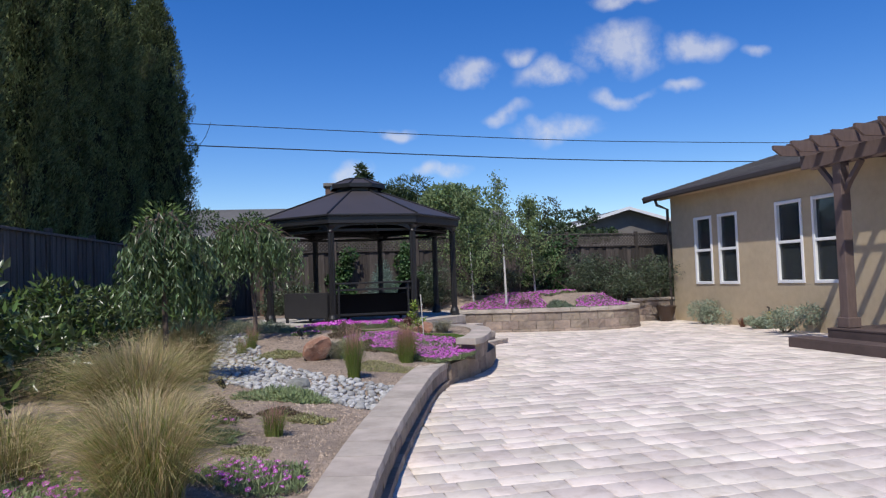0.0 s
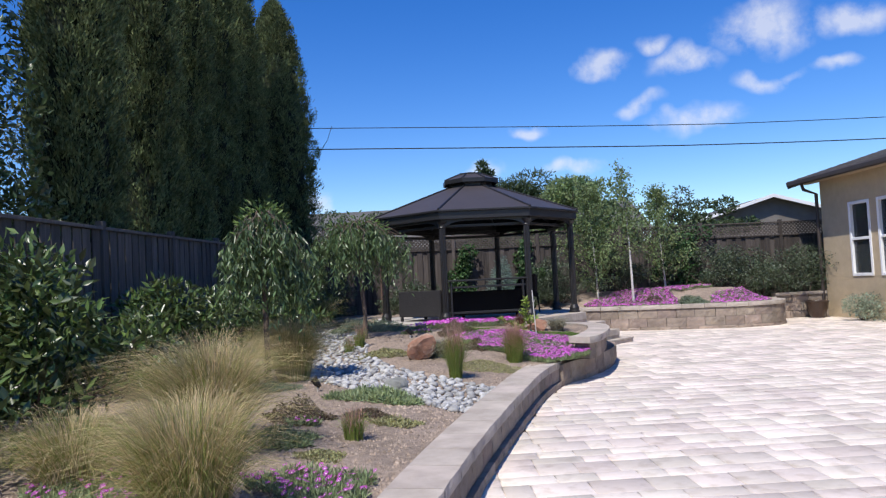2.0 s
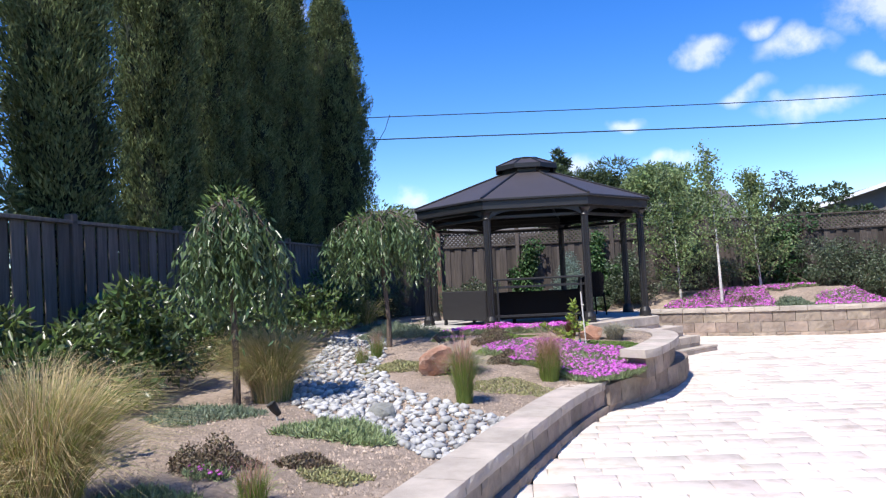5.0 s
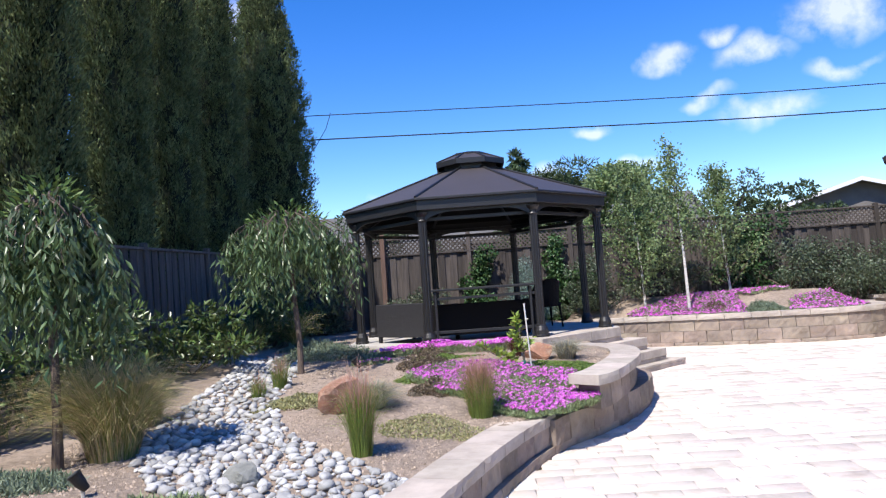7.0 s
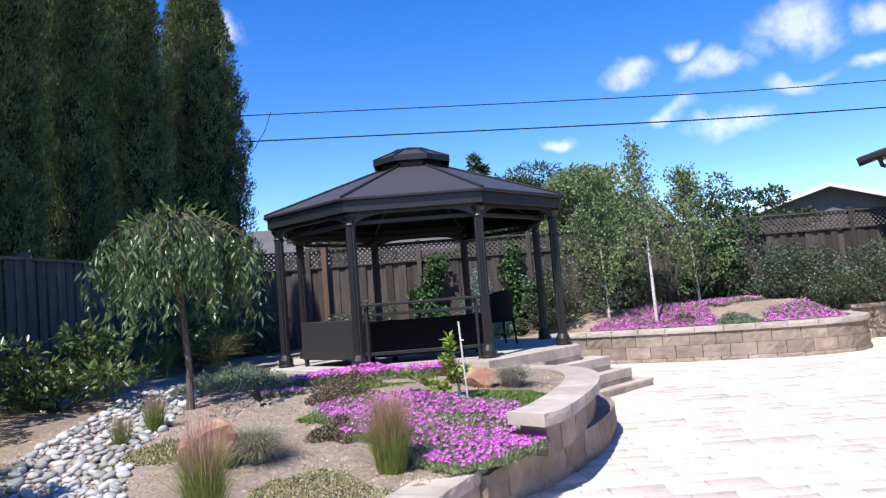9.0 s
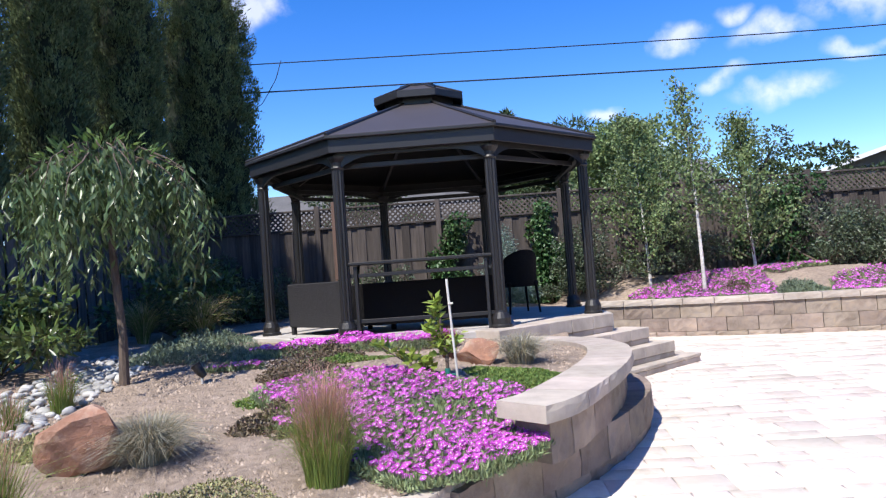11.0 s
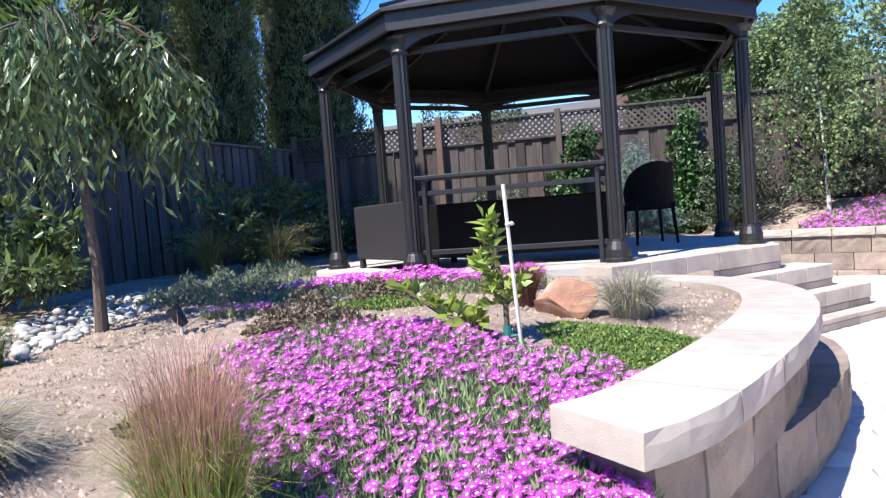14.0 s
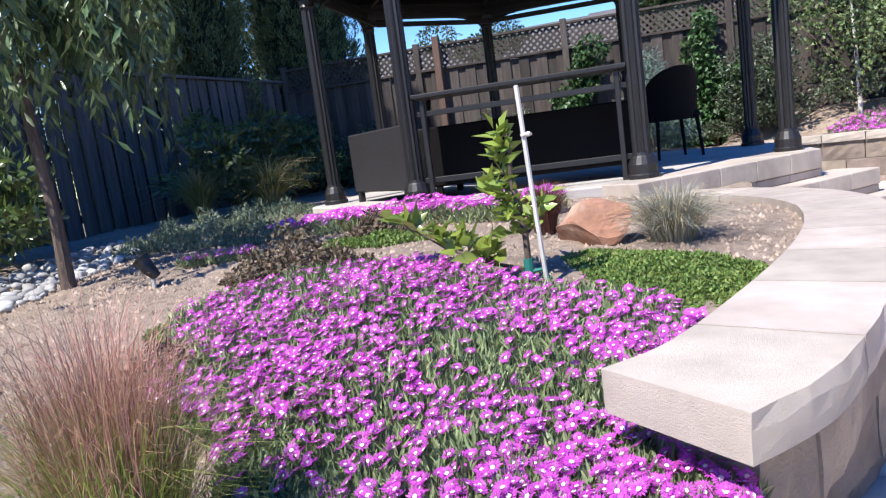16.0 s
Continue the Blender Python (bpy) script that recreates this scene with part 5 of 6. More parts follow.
def shrubs():
    r0 = np.random.default_rng(12)
    # glossy shrubs along the shaded fence
    for x, y, w, h, n in ((-2.77, 5.03, 1.05, 1.45, 2600), (-3.0, 3.6, 1.1, 1.55, 2200), (-3.13, 6.87, 0.95, 1.05, 1900), (-3.19, 8.35, 1.0, 1.25, 2200), (-3.31, 9.87, 0.95, 1.05, 1900), (-2.79, 11.6, 0.9, 0.85, 1900), (-3.3, 15.71, 0.95, 1.25, 2000), (-3.75, 17.2, 0.95, 1.2, 1800), (-3.95, 18.4, 0.9, 1.2, 1400), (-2.95, 2.0, 1.1, 1.5, 1500)):
        build_bush("shrub", "glossy-leaved evergreen shrub against the grey fence", "shrub", x, y, blobs_upright(w, h, 11, r0), n, 0.105, 0.045, M_SHRUB, "shrubs along the shaded fence", extra=("new_leaves", n // 4, M_WEEPY))
    # mixed hedge along the lattice fence
    for x, w, h in ((-4.2, 0.9, 1.2), (-3.2, 0.8, 0.9), (-1.2, 0.8, 0.8), (3.0, 0.9, 1.25), (2.6, 0.7, 0.7), (7.2, 0.95, 1.1), (7.9, 1.0, 1.2), (8.6, 1.05, 1.3), (9.3, 1.05, 1.35), (10.0, 1.1, 1.4), (10.7, 1.1, 1.4), (4.6, 0.9, 1.1)):
        y = fence_back_y(x) - 0.75
        build_bush("hedge_shrub", "dusty green shrub in front of the lattice fence", "shrub", x, y, blobs_upright(w, h * 1.1, 12, r0), 3000, 0.065, 0.032, M_HEDGE, "shrubs along the lattice fence")
    for x, w, h in ((0.3, 0.62, 1.75), (2.15, 0.5, 1.95), (6.6, 1.3, 1.7), (2.5, 0.55, 0.8), (1.7, 0.6, 0.7)):
        y = fence_back_y(x) - 0.22
        B = [(r0.normal() * w * 0.25, r0.normal() * 0.04, h * (0.08 + 0.86 * u), w * r0.uniform(0.3, 0.5), 0.12, h * 0.12) for u in np.linspace(0, 1, 10)]
        build_bush("ivy", "bright green ivy climbing the fence boards", "climbing plant", x, y, B, 2000, 0.075, 0.062, M_IVY, "ivy on the fence", down=0.6)
    # blue conifer behind the gazebo
    B = [(0, 0, 0.25 + 0.155 * k, 0.62 - 0.07 * k, 0.5 - 0.05 * k, 0.16) for k in range(8)]
    build_bush("blue_conifer", "soft blue-green weeping conifer by the fence", "shrub", 1.36, 18.8, B, 5200, 0.11, 0.012, M_BLUEC, down=0.5)
    # silver shrubs at the house
    for x, y, w, h in ((10.14, 17.79, 1.1, 0.8), (10.24, 14.3, 1.15, 0.7), (10.44, 15.48, 0.5, 0.35)):
        B = [(r0.normal() * w * 0.25, r0.normal() * w * 0.22, h * r0.uniform(0.25, 0.7), w * 0.25, w * 0.25, h * 0.3) for k in range(9)]
        build_bush("silver_shrub", "silvery grey-green shrub at the foot of the house", "shrub", x, y, B, 2400, 0.06, 0.024, M_DUSTY, "shrubs by the house", z=0.0)


shrubs()


def far_tree(name, label, x, y, H, blobs, n, L, W, material):
    t = thing(name, label, "tree", (x, y, -0.08), 0, "trees beyond the fence")
    bm = bmesh.new()
    tube(bm, [(0, 0, 0), (0.05, 0, H * 0.4), (0, 0, H * 0.9)], [0.16, 0.11, 0.03], 8)
    for b in blobs[:6]:
        tube(bm, [(0.02, 0, H * 0.4), (b[0] * 0.6, b[1] * 0.6, b[2] * 0.85), (b[0], b[1], b[2])], [0.05, 0.03, 0.01], 5, False)
    part("trunk", bm, M_BARK, t)
    V, F = foliage_cloud(n, blobs, L, W)
    np_part("crown", V, F, material, t)


def far_trees():
    r0 = np.random.default_rng(31)

    def crown(w, z0, z1, k):
        return [(r0.normal() * w * 0.4, r0.normal() * w * 0.4, r0.uniform(z0, z1), w * r0.uniform(0.2, 0.38), w * r0.uniform(0.2, 0.38), (z1 - z0) * r0.uniform(0.1, 0.22)) for _ in range(k)]

    con = [(0.10 * r0.normal(), 0.1 * r0.normal(), 1.9 + 0.275 * k, 1.28 - 0.075 * k, 1.1 - 0.06 * k, 0.2) for k in range(16)]
    far_tree("conifer_tree", "dark ragged conifer behind the gazebo", 1.26, 28.0, 6.3, con, 15000, 0.24, 0.07, M_DARKTREE)
    far_tree("conifer_tree", "wide feathery conifer behind the gazebo roof", 2.66, 28.2, 5.5, crown(2.4, 2.7, 5.35, 26), 14000, 0.2, 0.05, M_DARKTREE)
    far_tree("tree", "leafy green tree beyond the lattice fence", 4.15, 25.0, 4.85, crown(2.3, 2.3, 4.7, 26), 13000, 0.13, 0.075, M_BIRCHL)
    far_tree("tree", "dark broadleaf tree beyond the lattice fence", 9.19, 26.0, 4.0, crown(1.7, 2.4, 3.95, 12), 4200, 0.12, 0.07, M_DARKTREE)
    far_tree("tree", "grey-green tree beyond the lattice fence", 7.4, 25.5, 4.4, crown(1.2, 2.4, 4.25, 10), 2600, 0.11, 0.05, M_HEDGE)
    far_tree("tree", "dark broadleaf tree by the neighbour's roof", -3.82, 28.0, 4.45, crown(1.8, 2.5, 4.45, 10), 3000, 0.12, 0.06, M_DARKTREE)
    far_tree("tree", "broadleaf tree with young leaves beyond the grey fence", -5.6, 7.35, 6.5, crown(1.15, 2.0, 6.3, 26), 10000, 0.12, 0.055, M_SHRUB)
    far_tree("tree", "pale broadleaf tree between the cypresses", -7.45, 13.8, 5.4, crown(1.9, 1.8, 4.8, 16), 5200, 0.12, 0.05, M_HEDGE)


far_trees()


# ---- grasses ----
def build_grass(name, label, x, y, n, H, spread, width, material, group="", material2=None, share2=0.0, crown_r=0.08, lean=(0, 0), steps=5, z=None, head=0.0):
    z = gz(x, y) if z is None else z
    t = thing(name, label, "ornamental grass", (x, y, z - 0.01), 0, group)

    def some(m, hs, sp, w):
        a = rng.uniform(0, math.tau, m)
        r = np.sqrt(rng.uniform(0, 1, m))
        P = np.stack([crown_r * r * np.cos(a), crown_r * r * np.sin(a), np.zeros(m)], 1)
        o = unit(np.stack([np.cos(a) + rng.normal(size=m) * 0.35 + lean[0], np.sin(a) + rng.normal(size=m) * 0.35 + lean[1], np.zeros(m)], 1))
        return blade_geo(P, o, hs * rng.uniform(0.55, 1.08, m), sp * rng.uniform(0.15, 1.0, m) * (0.3 + 0.7 * r), w, steps)

    m2 = int(n * share2)
    np_part("foliage", *some(n - m2, H, spread, width), material, t)
    if m2:
        V, F = some(m2, H * (1.12 - head), spread * (1.25 - head), width * 0.8)
        a = rng.uniform(0, math.tau, m2)
        o = np.repeat(np.stack([np.cos(a), np.sin(a), np.zeros(m2)], 1) * spread * 0.35 * head, 2 * steps, 0)
        np_part("plume", V + o * np.sqrt(rng.uniform(0, 1, (m2, 1))).repeat(2 * steps, 0) + np.array((0, 0, 1.0)) * (head * H * rng.uniform(0.35, 1.15, (m2, 1))).repeat(2 * steps, 0), F, material2, t)
    return t


FG = "feather grass clumps"
for x, y, n, H, sp in ((-1.24, 4.55, 6500, 1.02, 0.72), (-0.86, 3.24, 4600, 0.84, 0.52), (-1.57, 8.02, 6200, 1.0, 0.66), (-1.97, 9.05, 1800, 0.6, 0.45), (-1.73, 3.77, 2200, 0.6, 0.5)):
    build_grass("feather_grass", "large soft golden feather grass clump with blowing tips", x, y, n, H, sp, 0.0046, M_FEATHERG, FG, M_FEATHER, 0.56, 0.17, (-0.25, 0.0))
for x, y, n, H, sp in ((0.3, 8.05, 1300, 0.74, 0.27), (-0.38, 5.05, 520, 0.30, 0.15), (-1.17, 10.39, 520, 0.42, 0.18), (-1.27, 10.04, 320, 0.34, 0.15)):
    build_grass("grass_tuft", "upright green grass tuft with reddish tips", x, y, n, H, sp, 0.004, M_TUFT, "upright tufts", M_PINKG, 0.3, 0.07, head=0.5)
build_grass("rosy_grass", "upright green grass with hazy rose-brown heads", 1.05, 9.25, 3000, 0.60, 0.30, 0.0026, M_TUFT, "upright tufts", M_PINKG, 0.5, 0.10, head=0.5)
for x, y, n, H, sp in ((0.1, 9.34, 3600, 0.36, 0.34), (1.89, 11.5, 1900, 0.36, 0.32)):
    build_grass("blue_fescue", "pale silvery fescue mound on gravel", x, y, n, H, sp, 0.0035, M_FESCUE, "fescue mounds", M_FEATHER, 0.15, 0.09)
build_grass("red_grass", "small reddish bronze grass tuft by the rock", 1.31, 11.64, 900, 0.36, 0.20, 0.004, M_REDG, "", None, 0, 0.05)
for x, y in ((-3.32, 14.86), (-2.72, 15.35)):
    build_grass("strap_grass", "arching olive strap-leaved clump by the fence", x, y, 800, 0.85, 0.6, 0.011, M_FEATHERG, "strap-leaved clumps", M_FEATHER, 0.4, 0.07)
build_grass("flax", "small dark red flax by the house", 10.37, 16.25, 90, 0.38, 0.26, 0.02, M_REDG, "", None, 0, 0.06, z=0.0)


# ---- ground covers ----
def patch_points(n, poly):
    poly = np.array(poly)
    lo, hi = poly.min(0), poly.max(0)
    P = rng.uniform(lo, hi, (n * 5, 2))
    return P[inside(poly, P[:, 0], P[:, 1])][:n]


def poly_round(cx, cy, rx, ry, rot=0.0, jag=0.14, k=26, seed=0):
    r0 = np.random.default_rng(seed)
    a = np.linspace(0, math.tau, k, endpoint=False)
    r = 1 + jag * np.sin(3 * a + seed) + jag * 0.6 * np.sin(5 * a + 2.1 * seed) + r0.normal(scale=jag * 0.3, size=k)
    x, y = rx * r * np.cos(a), ry * r * np.sin(a)
    return np.stack([cx + x * math.cos(rot) - y * math.sin(rot), cy + x * math.sin(rot) + y * math.cos(rot)], 1)


def mat_patch(name, label, poly, n, L, W, H, material, category="ground cover", upright=0.7, group=""):
    Q = patch_points(n, poly)
    c = np.array(poly).mean(0)
    R = np.hypot(*(np.array(poly) - c).T).mean()
    edge = np.clip(1 - (np.hypot(*(Q - c).T) / R) ** 2, 0.12, 1)
    lump = 0.6 + 0.4 * np.sin(Q[:, 0] * 17 + 1.1) * np.sin(Q[:, 1] * 15 + 0.4)
    z = ground_z(Q[:, 0], Q[:, 1]) + H * edge * lump * rng.uniform(0.1, 1, len(Q))
    P = np.c_[Q, z]
    D = rng.normal(size=(len(Q), 3)) + np.array((0, 0, upright))
    V, F = leaf_geo(P, D, rng.uniform(0.7, 1.3, len(Q)) * L, rng.uniform(0.7, 1.3, len(Q)) * W)
    ob = np_part(name, V, F, material)
    return tagged(ob, label, category, group, "stuff")


PETALS = 17


def flower_geo(P, r, tilt):
    n = len(P)
    up = unit(np.c_[rng.normal(scale=tilt, size=(n, 2)) + np.array((-0.18, -0.2)), np.ones(n)])
    a = unit(np.cross(up, rng.normal(size=(n, 3))))
    b = np.cross(up, a)
    k = np.arange(PETALS) * math.tau / PETALS
    jit = rng.uniform(0.82, 1.1, (n, PETALS, 1))
    d = a[:, None] * np.cos(k)[None, :, None] + b[:, None] * np.sin(k)[None, :, None]
    s = -a[:, None] * np.sin(k)[None, :, None] + b[:, None] * np.cos(k)[None, :, None]
    r = r[:, None, None]
    C, U = P[:, None], up[:, None]
    V = np.stack([C + d * r * 0.22, C + d * r * 0.7 * jit + s * r * 0.11 + U * r * 0.18, C + d * r * jit + U * r * 0.22, C + d * r * 0.7 * jit - s * r * 0.11 + U * r * 0.18], 2)
    F = (np.arange(n * PETALS) * 4)[:, None] + np.arange(4)[None]
    k = np.arange(6) * math.tau / 6
    e = a[:, None] * np.cos(k)[None, :, None] + b[:, None] * np.sin(k)[None, :, None]
    E = np.concatenate([C + U * r * 0.16, C + e * r * 0.27 + U * r * 0.07], 1)
    G = (np.arange(n) * 7)[:, None, None] + np.array([[0, i + 1, (i + 1) % 6 + 1] for i in range(6)])[None]
    return (V.reshape(-1, 3), F), (E.reshape(-1, 3), G.reshape(-1, 3))


def ice_plant(label, poly, n_leaf, n_flower, r, H, group="ice plant carpets", clump=0.5, leaf=1.0):
    Q = patch_points(n_leaf, poly)
    t = thing("ice_plant", label, "ground cover", (0, 0, 0), 0, group, "stuff")
    z = ground_z(Q[:, 0], Q[:, 1]) + H * rng.uniform(0.0, 0.75, len(Q)) * (0.7 + 0.3 * np.sin(9 * Q[:, 0]) * np.sin(8 * Q[:, 1]))
    D = rng.normal(scale=0.55, size=(len(Q), 3)) + np.array((0, 0, 1.0))
    V, F = leaf_geo(np.c_[Q, z], D, rng.uniform(0.03, 0.06, len(Q)) * leaf, rng.uniform(0.006, 0.010, len(Q)) * leaf, fold=0.5)
    np_part("leaves", V, F, M_ICE, t, "grey-green finger-like succulent leaves")
    Q = patch_points(n_flower * 3, poly)
    w = 0.5 + 0.5 * np.sin(5.3 * Q[:, 0] + 2.0 * np.sin(3.1 * Q[:, 1])) * np.sin(4.7 * Q[:, 1] + 1.0)
    Q = Q[rng.uniform(0, 1, len(Q)) < 1 - clump * (1 - w)][:n_flower]
    z = ground_z(Q[:, 0], Q[:, 1]) + H * rng.uniform(0.85, 1.15, len(Q)) * (0.85 + 0.15 * np.sin(9 * Q[:, 0]) * np.sin(8 * Q[:, 1]))
    (V, F), (E, G) = flower_geo(np.c_[Q, z], rng.uniform(0.7, 1.15, len(Q)) * r, 0.35)
    np_part("blossoms", V, F, M_PETAL, t, "bright magenta daisy-like blossoms")
    np_part("blossom_centres", E, G, M_PETALC, t, "pale blossom centres")
    return t


MAIN = [(0.2, 10.35), (0.2, 10.66), (0.57, 10.9), (0.95, 10.97), (1.33, 10.75), (1.63, 10.7), (1.9, 10.58), (2.06, 10.31), (1.84, 10.08), (1.8, 9.88), (1.98, 9.8), (2.1, 9.62), (2.02, 9.42), (1.8, 9.2), (1.45, 9.1), (1.18, 9.3), (0.94, 9.65), (0.6, 9.75), (0.5, 10.0)]
ice_plant("dense carpet of magenta ice plant spilling over the wall", MAIN, 60000, 2700, 0.0188, 0.085, clump=0.88)
ice_plant("band of magenta ice plant along the gazebo floor", [(-0.66, 12.23), (-0.2, 12.67), (0.33, 12.84), (0.75, 12.66), (1.17, 12.6), (1.32, 12.21), (0.95, 12.03), (0.53, 12.25), (0.12, 12.28), (-0.29, 12.0)], 7000, 620, 0.029, 0.13)
ice_plant("small tuft of pink ice plant by the light", poly_round(-0.42, 11.44, 0.24, 0.12, seed=3), 1200, 60, 0.02, 0.06)
ice_plant("magenta ice plant at the front of the bed", poly_round(-0.4, 3.88, 0.34, 0.30, seed=5), 3600, 95, 0.02, 0.07)
ice_plant("magenta ice plant under the feather grass", poly_round(-1.43, 3.48, 0.40, 0.42, seed=6), 4200, 130, 0.02, 0.07)
ice_plant("few pink blossoms beside the bronze shrub", poly_round(-0.84, 5.42, 0.14, 0.12, seed=8), 500, 16, 0.018, 0.05)
ice_plant("magenta carpet in the far raised planter", [(3.5, 18.65), (3.95, 18.28), (4.7, 18.02), (5.65, 17.75), (5.8, 18.3), (5.8, 19.1), (4.9, 19.4), (4.0, 19.1), (3.5, 18.9)], 9000, 1500, 0.030, 0.09, clump=0.35, leaf=1.5)
ice_plant("magenta carpet in the far raised planter", [(6.4, 17.65), (7.1, 17.52), (7.8, 17.7), (8.15, 18.2), (7.6, 18.7), (6.7, 18.4)], 4000, 620, 0.030, 0.09, clump=0.35, leaf=1.5)
ice_plant("magenta carpet in the far raised planter", poly_round(6.3, 19.2, 0.6, 0.35, seed=2), 2500, 320, 0.030, 0.09, clump=0.35, leaf=1.5)

G1 = "green ground cover mats"
mat_patch("green_mat", "fresh green creeping mat on gravel", [(1.47, 11.16), (1.57, 11.3), (1.89, 11.27), (2.19, 11.03), (2.28, 10.81), (2.15, 10.63), (1.97, 10.57), (1.73, 10.69)], 15000, 0.016, 0.010, 0.05, M_MAT, group=G1)
mat_patch("green_mat", "fresh green creeping mat on gravel", poly_round(0.41, 11.75, 0.42, 0.16, seed=1), 4500, 0.022, 0.013, 0.06, M_MAT, group=G1)
mat_patch("green_mat", "fresh green creeping mat on gravel", poly_round(0.3, 10.44, 0.24, 0.20, seed=2), 2600, 0.022, 0.013, 0.06, M_MAT, group=G1)
mat_patch("green_mat", "green creeping mat beside the dry creek", poly_round(-0.4, 6.57, 0.44, 0.26, seed=4), 6000, 0.06, 0.010, 0.12, M_ICE, group=G1)
mat_patch("green_mat", "green creeping mat beside the feather grass", poly_round(-0.85, 4.83, 0.24, 0.2, seed=5), 3000, 0.055, 0.010, 0.10, M_ICE, group=G1)
mat_patch("green_mat", "green creeping mat by the weeping tree", poly_round(-1.84, 7.18, 0.5, 0.4, seed=7), 4200, 0.055, 0.010, 0.09, M_ROSEM, group=G1)
G2 = "yellow-green ground cover"
mat_patch("yellow_mat", "yellow-green sedum mat on gravel", poly_round(0.67, 8.83, 0.42, 0.30, seed=9), 3600, 0.02, 0.012, 0.05, M_YMAT, group=G2)
mat_patch("yellow_mat", "olive creeping mat on gravel", poly_round(-0.73, 9.57, 0.40, 0.25, seed=10), 3600, 0.03, 0.012, 0.08, M_YMAT, group=G2)
mat_patch("yellow_mat", "yellow-green sedum on bare soil", poly_round(-0.5, 4.51, 0.16, 0.14, seed=11), 1200, 0.02, 0.012, 0.05, M_YMAT, group=G2)
mat_patch("yellow_mat", "olive creeping mat on gravel", poly_round(-0.14, 5.63, 0.22, 0.12, seed=12), 1200, 0.03, 0.012, 0.06, M_YMAT, group=G2)
mat_patch("rosemary", "low grey-green rosemary mound", poly_round(-1.34, 12.57, 0.95, 0.60, -0.5, seed=13), 9000, 0.045, 0.010, 0.26, M_ROSEM, "shrub", 1.2)
mat_patch("rosemary", "low grey-green rosemary mound", poly_round(-2.08, 14.34, 0.6, 0.45, 0.3, seed=15), 4500, 0.045, 0.010, 0.22, M_ROSEM, "shrub", 1.2)
mat_patch("rosemary", "grey-green rosemary mound in the planter", poly_round(6.05, 18.0, 0.45, 0.32, seed=16), 4000, 0.06, 0.014, 0.26, M_ROSEM, "shrub", 1.2)
G3 = "bronze dwarf shrubs"
for x, y, rx, ry, h in ((0.28, 11.07, 0.34, 0.26, 0.34), (-0.92, 5.62, 0.28, 0.22, 0.24), (0.52, 9.87, 0.20, 0.22, 0.16), (0.24, 12.06, 0.22, 0.16, 0.18), (5.2, 18.35, 0.26, 0.25, 0.34), (-0.39, 5.82, 0.2, 0.1, 0.08)):
    mat_patch("bronze_shrub", "small bronze-leaved dwarf shrub on gravel", poly_round(x, y, rx, ry, seed=int(abs(x) * 7)), 2600, 0.026, 0.015, h, M_BRONZE, "shrub", 0.5, G3)


